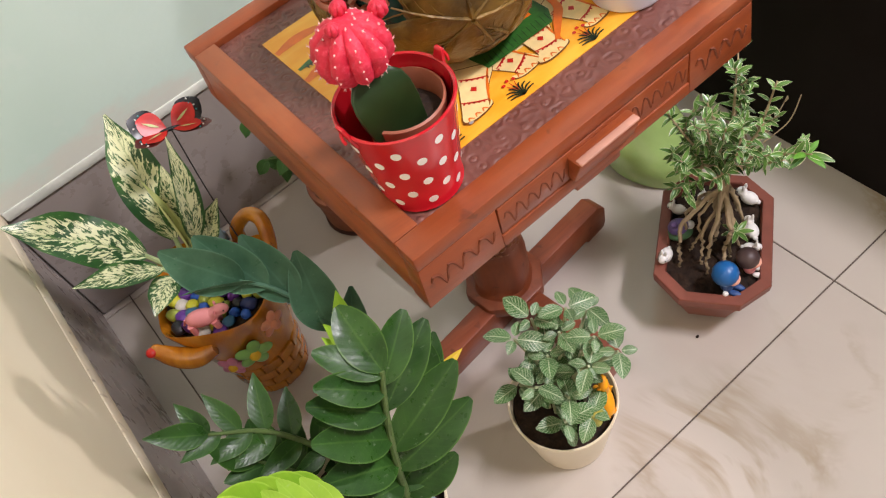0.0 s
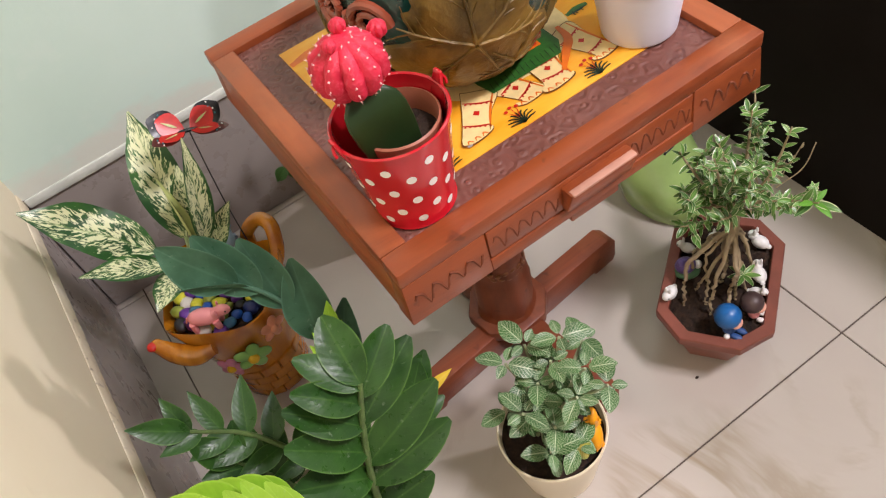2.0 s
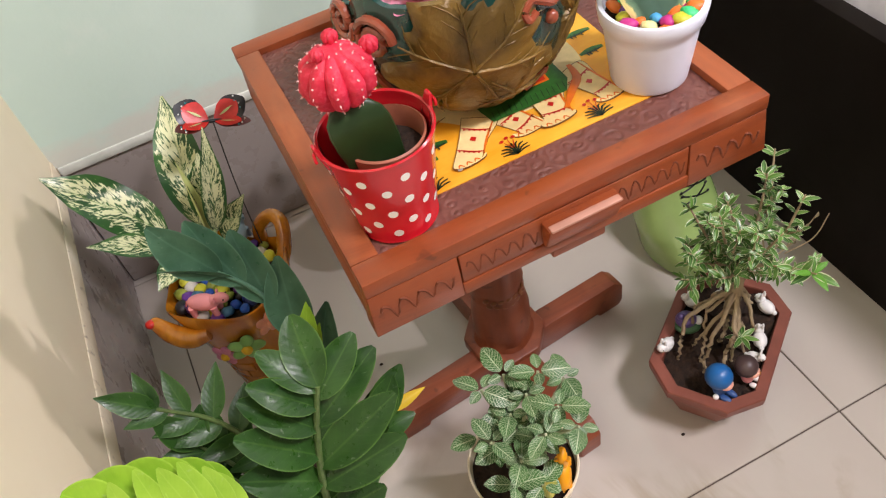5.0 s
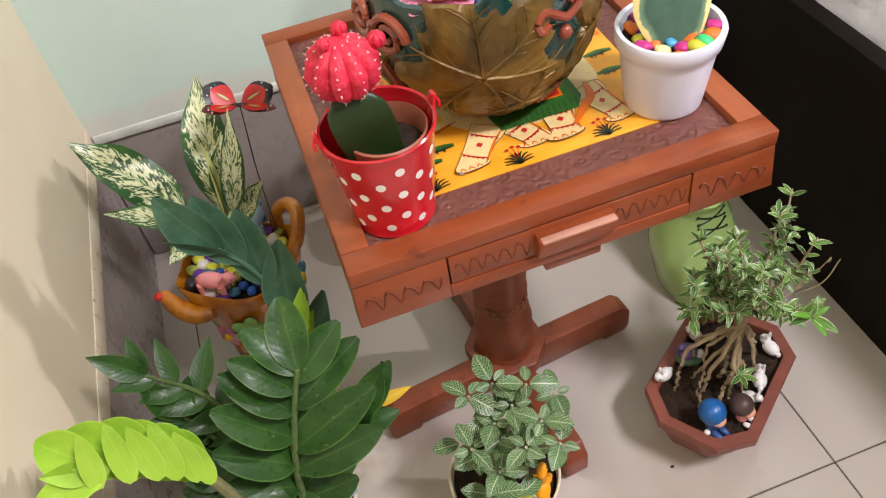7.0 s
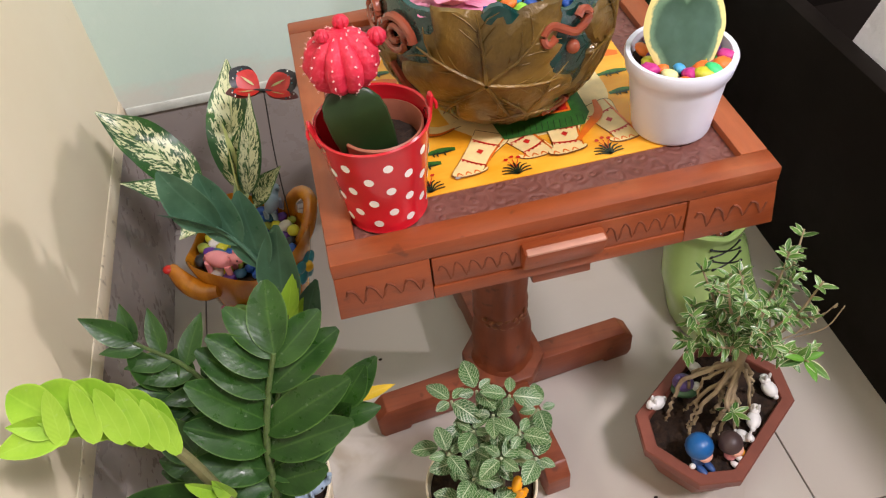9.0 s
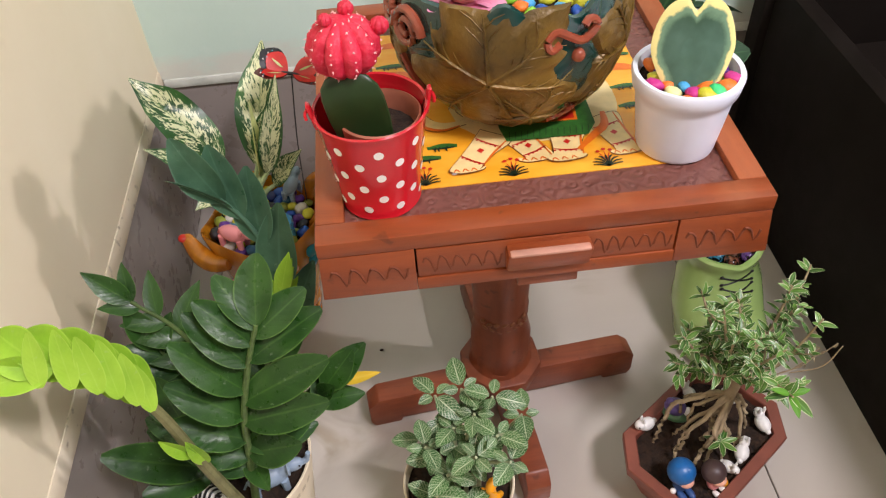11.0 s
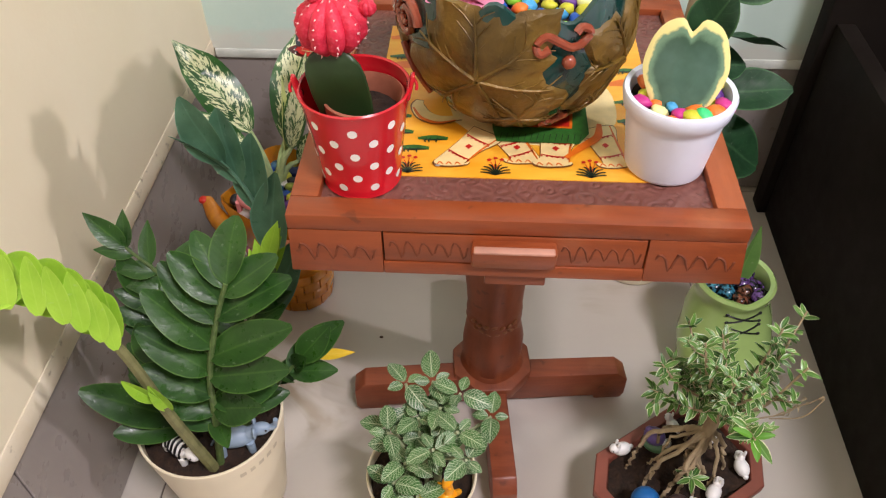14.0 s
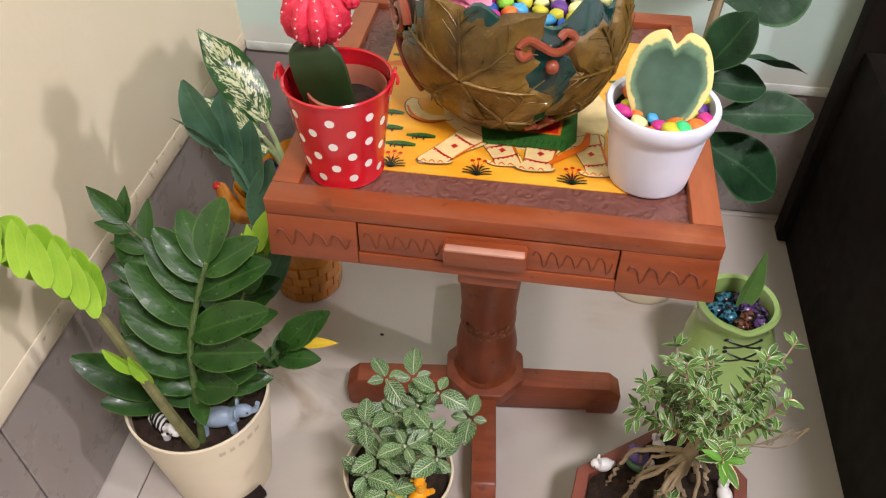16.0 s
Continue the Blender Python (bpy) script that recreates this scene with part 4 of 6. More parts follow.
part("body", lathe([(r, z) for z, r in PROFILE] + [(0.0765, 0.1085), (0.0755, 0.098), (0.074, 0.075), (0.05, 0.03)], 96, bowl_wob), DEEP_GREEN, bowl)


def on_bowl(ang, z, off):
    a = radians(ang)
    r = bowl_r(z) + off
    return Vector((r * math.cos(a), r * math.sin(a), z))


def bowl_leaf(ang, z, tilt, size, seed):
    """A lobed leaf moulded on the bowl about the place (ang, z)."""
    def put(x, y, off):
        c, s = math.cos(radians(tilt)), math.sin(radians(tilt))
        X, Y = x * c - y * s, x * s + y * c
        zz = min(max(z + Y, 0.003), 0.114)
        return on_bowl(ang + math.degrees(X / 0.08), zz, off)
    bm, n, m = bmesh.new(), 84, 7
    rows = []
    for q in range(m + 1):
        f = q / m
        ring = []
        for i in range(n):
            a = 2 * math.pi * i / n
            lob = 0.80 + 0.16 * math.cos(5 * a + 0.2) + 0.07 * math.cos(11 * a + seed) + 0.035 * math.cos(23 * a + 2 * seed)
            rr = size * lob * f
            vein = 0.0015 * abs(math.sin(5 * a / 2 + 0.1)) * f
            off = 0.0042 - 0.0008 * f * f - vein - (0.0038 if q == m else 0) + 0.0013 * noise.noise((math.cos(a) * f * 6, math.sin(a) * f * 6, seed))
            ring.append(bm.verts.new(put(rr * math.sin(a), rr * math.cos(a) * 1.08, off)))
        rows.append(ring)
    for p, o in zip(rows[1:], rows[2:]):
        for i in range(n):
            bm.faces.new((p[i], o[i], o[(i + 1) % n], p[(i + 1) % n]))
    bm.faces.new(rows[1])
    bmesh.ops.recalc_face_normals(bm, faces=bm.faces[:])
    leaf = part("moulded_leaf", bm, GOLD_LEAF, bowl, "gold-brown moulded leaf with raised veins")
    for a0 in (radians(q) for q in (0, 52, -52, 108, -108, 180)):
        vb = bmesh.new()
        tube([put(size * 0.9 * f * math.sin(a0 + 0.06 * math.sin(5 * f)), size * 0.95 * f * math.cos(a0), 0.0040) for f in (0.02, 0.2, 0.4, 0.6, 0.8)], [0.0017, 0.0015, 0.0012, 0.0009, 0.0005], 6, vb)
        for s in (-1, 1):
            for f0 in (0.22, 0.4, 0.56):
                tube([put(size * f * math.sin(a0 + s * (f - f0) * 1.2), size * f * math.cos(a0 + s * (f - f0) * 1.2), 0.0037) for f in (f0, f0 + 0.12, f0 + 0.22)], [0.0006, 0.0005, 0.0003], 4, vb)
        part("raised_vein", vb, GOLD_LEAF, leaf)


bowl_leaf(-108, 0.064, -47, 0.068, 1.0)
bowl_leaf(-88, 0.030, 150, 0.038, 2.2)
bowl_leaf(-30, 0.062, -25, 0.054, 3.1)
bowl_leaf(-38, 0.024, 40, 0.030, 0.4)
bowl_leaf(178, 0.045, 20, 0.046, 4.0)
bowl_leaf(110, 0.055, -10, 0.055, 5.0)
bowl_leaf(40, 0.050, 35, 0.052, 6.0)


def scroll(ang, z, turns, size, flip):
    pts = []
    for i in range(34):
        t = i / 33
        a = turns * 2 * math.pi * t * flip
        r = size * (1 - 0.86 * t)
        pts.append(on_bowl(ang + math.degrees(r * math.cos(a) / 0.08), z + r * math.sin(a), 0.0028))
    return tube(pts, [0.0034 - 0.0012 * i / 33 for i in range(34)], 8)


part("copper_scroll", scroll(-152, 0.087, 2.0, 0.015, 1), COPPER, bowl)
part("copper_scroll", scroll(-172, 0.092, 1.8, 0.014, -1), COPPER, bowl)
part("copper_scroll", tube([on_bowl(-160 + 2 * i, 0.062 - 0.006 * i, 0.002) for i in range(7)], 0.003, 7), COPPER, bowl)
wave_pts = glide([on_bowl(a, z, 0.003) for a, z in ((-77, 0.090), (-81, 0.087), (-83, 0.093), (-79, 0.0985), (-73, 0.094), (-67, 0.089), (-61, 0.091), (-58, 0.097), (-62, 0.101), (-65, 0.098))], 6)
part("copper_scroll", tube(wave_pts, 0.0029, 8), COPPER, bowl, "copper S-shaped scroll")
part("copper_dot", ball(on_bowl(-67, 0.0775, 0.001), 0.0048, (1, 1, 1.05), 14, 9), COPPER, bowl)
low = glide([on_bowl(a, z, 0.0025) for a, z in ((-72, 0.014), (-68, 0.017), (-64, 0.014), (-60, 0.018), (-57, 0.022), (-61, 0.024))], 5)
part("copper_scroll", tube(low, 0.0027, 7), COPPER, bowl)
part("soil", soil_disc(0.074, 0.088), SOIL, bowl)
cols = ("blue", "yellow", "magenta", "sky", "white", "lime", "pale", "magenta", "yellow", "mint", "blue", "white", "orange", "purple")
for i in range(110):
    a, r = i * 2.39996, 0.0725 * math.sqrt((i + 0.5) / 110)
    pebble((BX + r * math.cos(a), BY + r * math.sin(a), TOP + 0.0925 + random.uniform(0, 0.003)), random.uniform(0.0048, 0.0068), cols[(i * 5) % 14], "pebbles in the glazed bowl")
flower = thing("pink_flower_ornament", "pink ceramic flower ornament with a peach centre lying on pebbles", "ornament", (BX - 0.036, BY - 0.040, TOP + 0.103), 10)
for lay, (n, r, z) in enumerate(((9, 0.026, 0.0), (7, 0.019, 0.004))):
    for i in range(n):
        a = 2 * math.pi * i / n + lay * 0.3
        d = Vector((math.cos(a), math.sin(a), 0.25 + 0.3 * lay))
        part("petal", blade((0.004 * math.cos(a), 0.004 * math.sin(a), z), d, (0, 0, 1), r, r * 0.8, 0.2, 0.15, paddle, 7, 0.1, seed=i), PINK_PAINT, flower)
part("centre", ball((0, 0, 0.007), 0.011, (1, 1, 0.7)), TOY_SKIN, flower)

# ---- floor pots ----
# tall plant in the cream pot
ZX, ZY = -0.267, 0.020
zpot = thing("cream_pot", "cream plastic pot with a faint moulded mark standing on the floor", "pot", (ZX, ZY, 0), 0, "cream plastic pots")
part("body", lathe(open_pot(0.050, 0.0672, 0.14, 0.0024), 72), CREAM_POT, zpot)
part("soil", soil_disc(0.0635, 0.126, 0.004), SOIL, zpot)
for i, w in enumerate((0.006, 0.005, 0.006, 0.006, 0.006)):
    a = radians(-52 + i * 8.5)
    bm = bmesh.new()
    vs = []
    for z in (0.119, 0.1255):
        r = 0.050 + (0.0672 - 0.050) * z / 0.14 + 0.0004
        for s in (-1, 1):
            aa = a + s * w / (2 * r)
            vs.append(bm.verts.new((r * math.cos(aa), r * math.sin(aa), z)))
    bm.faces.new((vs[0], vs[1], vs[3], vs[2]))
    part("mark_bar", bm, plain("faint_mark", "cfc3a6", 0.5) if i == 0 else bpy.data.materials["faint_mark"], zpot)
slot = box(0.045, 0.062, -0.014, 0.014, 0.006, 0.016, 0.003)
slot.transform(Matrix.Rotation(radians(-38), 4, "Z"))
# Near-black block; the hole's inner shade is put into its colour.
part("drain_slot", slot, GAP, zpot)

zz = thing("zz_plant", "glossy dark green feathered plant with one lime green young shoot", "plant", (ZX, ZY, 0.12))
ZO = Vector((ZX, ZY, 0.12))


def frond(pts, side, up, n, t0, L, Wd, material, r0=0.0045, angle=52, fold=0.22, droop=0.18, tip=True, stem=ZZ_STEM, size=None, shape=oval, one=0, rise=26):
    """A stem with leaves in two rows and one at the tip. pts in room coordinates."""
    line = [p - ZO for p in glide(pts, 10)]
    m = len(line) - 1
    st = part("stem", tube(line, [r0 * (1 - 0.62 * i / m) for i in range(m + 1)], 8), stem, zz)
    side, up = Vector(side).normalized(), Vector(up).normalized()
    for i in range(n):
        t = t0 + (0.97 - t0) * i / max(1, n - 1)
        q = min(int(t * m), m - 1)
        p, d = line[q], (line[q + 1] - line[q]).normalized()
        for s in (-1, 1):
            if one and s != one:
                continue
            g = size(i / max(1, n - 1)) if size else 1 - 0.25 * abs(2 * i / max(1, n - 1) - 0.9)
            a = radians(angle + random.uniform(-7, 7) - rise * i / n)
            sd = (s * side * math.sin(a) + d * math.cos(a) + jitter(0.07)).normalized()
            part("leaf", blade(p + d * 0.004 * s, sd, up + jitter(0.16) - s * side * 0.18, L * g * random.uniform(0.92, 1.06), Wd * g * random.uniform(0.93, 1.07), fold, droop, shape, 10, 0.03, seed=i), material, st)
    if tip:
        part("leaf", blade(line[-1], line[-1] - line[-4], up, L * 0.95, Wd, fold, droop * 0.6, shape, 10), material, st)




def leaf_to(base, tip, up, width, material, parent, fold=0.28, droop=0.14, shape=round_leaf, seed=0):
    """One leaf of the tall plant from its stalk to its tip, in room coordinates."""
    base, tip, up = Vector(base), Vector(tip), Vector(up).normalized()
    d = tip - base
    L = d.length
    return part("leaf", blade(base - ZO, d + up * droop * L, up, L * (1 + 0.2 * droop), width, fold, droop, shape, 12, 0.035, seed=seed), material, parent)


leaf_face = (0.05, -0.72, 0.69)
front = glide([(-0.249, -0.022, 0.125), (-0.238, -0.022, 0.20), (-0.229, -0.021, 0.262), (-0.215, -0.013, 0.314), (-0.202, -0.007, 0.350)], 10)
st = part("stem", tube([p - ZO for p in front], [0.0036 * (1 - 0.5 * i / 40) for i in range(41)], 8), ZZ_STEM, zz)
# each row: place on the stem, reach of the leaf in x, y, z, and its width
for at, dx, dy, dz, wd in ((39, -0.026, 0.031, 0.025, 0.022), (35, -0.034, 0.013, 0.037, 0.024), (30, -0.035, 0.015, 0.046, 0.027), (25, -0.041, 0.004, 0.056, 0.030), (20, -0.046, -0.001, 0.050, 0.031), (15, -0.050, -0.004, 0.036, 0.030), (11, -0.050, 0.002, 0.020, 0.027), (8, -0.042, 0.010, 0.008, 0.025),
                           (37, 0.040, 0.018, 0.022, 0.025), (31, 0.055, 0.019, 0.027, 0.028), (23, 0.066, 0.003, 0.036, 0.032), (19, 0.067, -0.007, 0.024, 0.031), (13, 0.052, 0.014, 0.006, 0.029), (12, 0.044, -0.010, 0.022, 0.030), (40, 0.003, 0.042, 0.027, 0.030)):
    p = front[at]
    up = (0.12, -0.45, 0.88) if dx < 0 else (-0.22, -0.62, 0.74)
    leaf_to(p, p + Vector((dx, dy, dz)) + jitter(0.002), Vector(up) + jitter(0.08), wd, ZZ, st, seed=at)
frond([(-0.254, -0.027, 0.122), (-0.265, -0.037, 0.22), (-0.276, -0.045, 0.325), (-0.298, -0.052, 0.374), (-0.320, -0.055, 0.389)], (0.35, 0.1, -0.93), (0.3, -0.7, 0.6), 1, 0.97, 0.030, 0.017, ZZ_NEW, 0.0054, 20, 0.5, 0.1, stem=SHOOT_STEM, shape=lance)
leaf_to((-0.312, -0.055, 0.388), (-0.354, -0.066, 0.390), (0.1, -0.6, 0.8), 0.021, ZZ_NEW, zz, 0.3, 0.05, oval)
young = glide([(-0.273, -0.043, 0.335), (-0.284, -0.047, 0.357), (-0.300, -0.052, 0.378), (-0.324, -0.056, 0.392)], 8)
for i in range(6):
    q = young[int(i * 23 / 5)] - ZO
    g = 0.9 + 0.2 * math.sin(math.pi * (i + 0.5) / 6)
    part("leaf", blade(q + Vector((0.001, -0.0095, -0.007)), Vector((-0.12 + 0.03 * i, 0.34, 0.80)) + jitter(0.06), (0.35, -0.75, 0.5), 0.042 * g, 0.0135 * g, 0.2, -0.10, flap, 12, 0.03, seed=i), ZZ_FLAP, zz)
    for low in (0.0, -0.009):
        part("leaf", blade(q + Vector((0, 0.003, low)), Vector((-0.70, 0.50, 0.30 + 6 * low)) + jitter(0.05), (0.05, -0.6, 0.8), 0.040 * g, 0.030 * g, 0.3, 0.16, oval, 11, 0.04, seed=i + 3), ZZ_NEW, zz)
frond([(-0.262, 0.036, 0.125), (-0.262, 0.045, 0.21), (-0.284, 0.062, 0.268), (-0.316, 0.072, 0.302)], (0.70, 0.45, 0.05), (0.05, -0.6, 0.75), 5, 0.42, 0.047, 0.0195, ZZ, 0.0034, 60, shape=lance)
back = glide([(-0.248, 0.040, 0.125), (-0.210, 0.083, 0.21), (-0.203, 0.100, 0.285), (-0.216, 0.110, 0.332), (-0.234, 0.115, 0.362)], 10)
st = part("stem", tube([p - ZO for p in back], [0.0032 * (1 - 0.55 * i / 40) for i in range(41)], 8), ZZ_BLUE, zz, "dull green leaf stalk")
for at, tip, wd in ((39, (-0.263, 0.133, 0.410), 0.035), (33, (-0.240, 0.145, 0.392), 0.036), (26, (-0.214, 0.139, 0.372), 0.036), (18, (-0.191, 0.113, 0.352), 0.038), (10, (-0.172, 0.096, 0.300), 0.032)):
    leaf_to(back[at], tip, (-0.28, -0.80, 0.50), wd, ZZ_BLUE, st, 0.30, 0.15, oval, at)
leaf_to(back[36], (-0.270, 0.112, 0.388), (0.45, 0.57, 0.6), 0.018, ZZ_BLUE, st, 0.32, 0.1, lance, 3)
frond([(-0.236, 0.018, 0.125), (-0.205, 0.028, 0.17), (-0.178, 0.036, 0.205)], (0.2, 0.75, -0.35), (0.1, -0.6, 0.8), 3, 0.55, 0.050, 0.026, ZZ, 0.0036, 52)
part("leaf", blade(Vector((-0.163, 0.036, 0.212)) - ZO, (0.95, 0.08, 0.10), (0, -0.5, 0.85), 0.036, 0.0105, 0.3, 0.05, lance), ZZ_YELLOW, zz, "yellowing leaf")
frond([(-0.258, 0.030, 0.125), (-0.238, 0.045, 0.19), (-0.212, 0.055, 0.250)], (0.95, 0.1, 0.1), (0.05, -0.35, 0.93), 4, 0.45, 0.050, 0.026, ZZ, 0.0038, 60)
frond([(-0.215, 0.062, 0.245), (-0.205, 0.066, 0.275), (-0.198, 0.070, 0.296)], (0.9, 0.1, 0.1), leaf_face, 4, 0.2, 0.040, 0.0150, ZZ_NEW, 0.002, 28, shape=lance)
frond([(-0.270, 0.030, 0.125), (-0.284, 0.045, 0.20), (-0.304, 0.056, 0.258)], (0.75, 0.35, 0.0), (0.05, -0.55, 0.82), 4, 0.5, 0.050, 0.024, ZZ, 0.0034, 58)
leaf_to((-0.285, 0.006, 0.150), (-0.358, -0.006, 0.206), (0.25, -0.55, 0.8), 0.036, ZZ, zz)
leaf_to((-0.285, 0.000, 0.145), (-0.335, -0.022, 0.166), (0.2, -0.4, 0.9), 0.027, ZZ, zz)
frond([(-0.275, 0.020, 0.125), (-0.290, 0.015, 0.17), (-0.296, 0.018, 0.215)], (0.95, -0.2, 0.05), (0.1, -0.5, 0.85), 4, 0.35, 0.050, 0.026, ZZ, 0.0036, 62)
for b, d, L in (((-0.244, -0.008, 0.186), (0.25, -0.5, 0.15), 0.042), ((-0.262, 0.0, 0.185), (-0.8, 0.1, 0.35), 0.055),
                ((-0.238, 0.005, 0.175), (0.85, 0.2, 0.15), 0.055), ((-0.180, 0.036, 0.203), (0.62, 0.22, 0.62), 0.058), ((-0.188, 0.034, 0.190), (0.80, -0.10, 0.25), 0.046)):
    part("leaf", blade(Vector(b) - ZO, d, (0.05, -0.5, 0.85), L, L * 0.48, 0.22, 0.2), ZZ, zz)
for b, t in (((-0.262, -0.038, 0.232), (-0.266, -0.046, 0.276)), ((-0.266, -0.042, 0.250), (-0.280, -0.052, 0.290))):
    leaf_to(b, t, (0.3, -0.8, 0.4), 0.013, ZZ_NEW, zz, 0.5, 0.05, oval)

# veined plant in the smaller cream pot
FX, FY = -0.070, -0.004
fpot = thing("cream_pot", "small cream plastic pot full of dark soil on the floor", "pot", (FX, FY, 0), 0, "cream plastic pots")
part("body", lathe(open_pot(0.037, 0.0520, 0.092, 0.0022), 64), CREAM_POT, fpot)
part("soil", soil_disc(0.0485, 0.080, 0.005), SOIL, fpot)
fit_plant = thing("nerve_plant", "bushy nerve plant with green leaves netted by white veins", "plant", (FX, FY, 0.078))
FO = Vector((FX, FY, 0.078))
random.seed(5)
heads = [(-0.060, 0.034, 0.184), (-0.035, 0.016, 0.193), (-0.007, 0.022, 0.150), (-0.052, 0.008, 0.182), (-0.097, -0.008, 0.164), (-0.071, 0.004, 0.170), (-0.036, -0.018, 0.186),
         (-0.028, -0.037, 0.174), (-0.056, -0.031, 0.178), (-0.081, -0.030, 0.152), (-0.084, 0.030, 0.184), (-0.092, -0.034, 0.124), (-0.070, -0.044, 0.120), (-0.100, 0.014, 0.140)]
for si, head in enumerate(heads):
    tip = Vector(head) - FO
    root = Vector((tip.x * 0.4, tip.y * 0.35, 0))
    line = glide([root, root + Vector((0, 0, tip.z * 0.5)) + (tip - root) * 0.15, tip], 8)
    st = part("stem", tube(line, [0.0023 - 0.0009 * i / (len(line) - 1) for i in range(len(line))], 6), FITT_STEM, fit_plant)
    turn = random.uniform(0, 3)
    for lv, f in enumerate((1.0, 0.74, 0.5)):
        if lv == 2 and (tip.z < 0.09 or si % 2):
            continue
        p = line[int(f * (len(line) - 1))]
        for j in range(4 if lv == 0 else 2):
            a = turn + lv * 1.57 + j * (math.pi / 2 if lv == 0 else math.pi)
            g = (1.0, 0.55)[j % 2] if lv == 0 else 1.0 - 0.12 * lv
            d = Vector((math.cos(a), math.sin(a), random.uniform(0.05, 0.5) if lv == 0 else random.uniform(-0.2, 0.25))) + jitter(0.12)
            L = 0.0262 * g * random.uniform(0.85, 1.12)
            part("leaf", blade(p + d * 0.003, d, Vector((0, -0.3, 1)) + jitter(0.3), L, L * 0.64, 0.22, random.uniform(0.1, 0.35), oval, 9, 0.03, seed=j), FITT, st)
part("leaf", blade((0.004, -0.034, 0.042), (0.1, -0.5, -0.75), (0.2, -0.8, 0.4), 0.028, 0.017, 0.2, 0.2, oval, 8), FITT_OLD, fit_plant, "fading yellow leaf")
part("leaf", blade((-0.024, -0.034, 0.042), (-0.1, -0.6, -0.7), (0, -0.8, 0.4), 0.022, 0.012, 0.2, 0.2, oval, 8), FITT, fit_plant)

# terracotta tray with the small tree
tray = thing("bonsai_tray", "terracotta-brown eight-sided tray filled with black soil on the floor", "tray", (0.177, 0.023, 0), 36.3)


def octagon(hl, hw, ch):
    return [(hl, -hw + ch), (hl, hw - ch), (hl - ch, hw), (-hl + ch, hw), (-hl, hw - ch), (-hl, -hw + ch), (-hl + ch, -hw), (hl - ch, -hw)]


bm = bmesh.new()
layers = [(octagon(0.060, 0.035, 0.018), 0.004), (octagon(0.062, 0.037, 0.018), 0.008), (octagon(0.079, 0.0535, 0.026), 0.057), (octagon(0.0825, 0.0565, 0.0275), 0.059), (octagon(0.0832, 0.0572, 0.028), 0.069), (octagon(0.0822, 0.0562, 0.0275), 0.0705),
          (octagon(0.0725, 0.0465, 0.023), 0.0705), (octagon(0.0715, 0.0455, 0.0225), 0.069), (octagon(0.070, 0.044, 0.022), 0.05)]
loops = [[bm.verts.new((x, y, z)) for x, y in pts] for pts, z in layers]
for p, q in zip(loops, loops[1:]):
    for i in range(8):
        bm.faces.new((p[i], p[(i + 1) % 8], q[(i + 1) % 8], q[i]))
bm.faces.new(loops[0][::-1])
bm.faces.new(loops[-1])
part("body", bm, TERRA, tray, smooth=False)
for sx in (-1, 1):
    part("foot", box(sx * 0.042 - 0.010, sx * 0.042 + 0.010, -0.026, 0.026, 0.0, 0.005, 0.001), TERRA, tray)
bm = bmesh.new()
bmesh.ops.create_grid(bm, x_segments=46, y_segments=30, size=0.5)
for v in bm.verts:
    x, y = v.co.x * 0.141, v.co.y * 0.089
    lim = 0.0705 + 0.0445 - 0.0225 - abs(y)
    x = max(-lim, min(lim, x))
    v.co = (x, y, 0.0625 + 0.004 * noise.noise((x * 60, y * 60, 2)) + 0.003 * noise.noise((x * 200, y * 200, 2)))
part("soil", bm, SOIL, tray)

bonsai = thing("bonsai_tree", "small bonsai with exposed twisting roots and narrow white-edged green leaves", "plant", (0.192, 0.032, 0.062))
BO = Vector((0.192, 0.032, 0.062))
random.seed(11)
core = Vector((0.192, 0.030, 0.128))
part("trunk", tube([p - BO for p in glide([(0.190, 0.030, 0.10), core, (0.200, 0.036, 0.16), (0.210, 0.042, 0.185)], 8)], [0.0075 - 0.00015 * i for i in range(25)], 9), BARK, bonsai, "pale knobbly trunk")
for rx, ry, mx, my, w in ((0.118, 0.028, 0.150, 0.042, 0.0042), (0.130, -0.004, 0.152, 0.014, 0.0038), (0.150, -0.014, 0.166, 0.004, 0.0045), (0.136, 0.010, 0.158, 0.026, 0.0034), (0.166, -0.008, 0.176, 0.006, 0.0040), (0.150, 0.052, 0.168, 0.048, 0.0034),
                          (0.186, -0.006, 0.188, 0.010, 0.0034), (0.205, 0.006, 0.204, 0.018, 0.0036), (0.226, 0.030, 0.214, 0.030, 0.0040), (0.216, 0.056, 0.208, 0.046, 0.0036), (0.190, 0.066, 0.190, 0.050, 0.0034), (0.172, 0.020, 0.178, 0.026, 0.005), (0.142, 0.030, 0.164, 0.034, 0.003), (0.196, 0.014, 0.194, 0.022, 0.0042)):
    rx, ry = rx + 0.16 * (core.x - rx), ry + 0.16 * (core.y - ry)
    pts = glide([core + jitter(0.004), Vector((mx, my, 0.104)) + jitter(0.006), Vector(((rx + mx) / 2, (ry + my) / 2, 0.083)) + jitter(0.005), Vector((rx, ry, 0.069)), Vector((rx + (rx - mx) * 0.15, ry + (ry - my) * 0.15, 0.058))], 6)
    pts = [p + jitter(0.0014) - BO for p in pts]
    part("root", tube(pts, [0.64 * w * (1 - 0.5 * i / (len(pts) - 1)) for i in range(len(pts))], 7), BARK, bonsai)
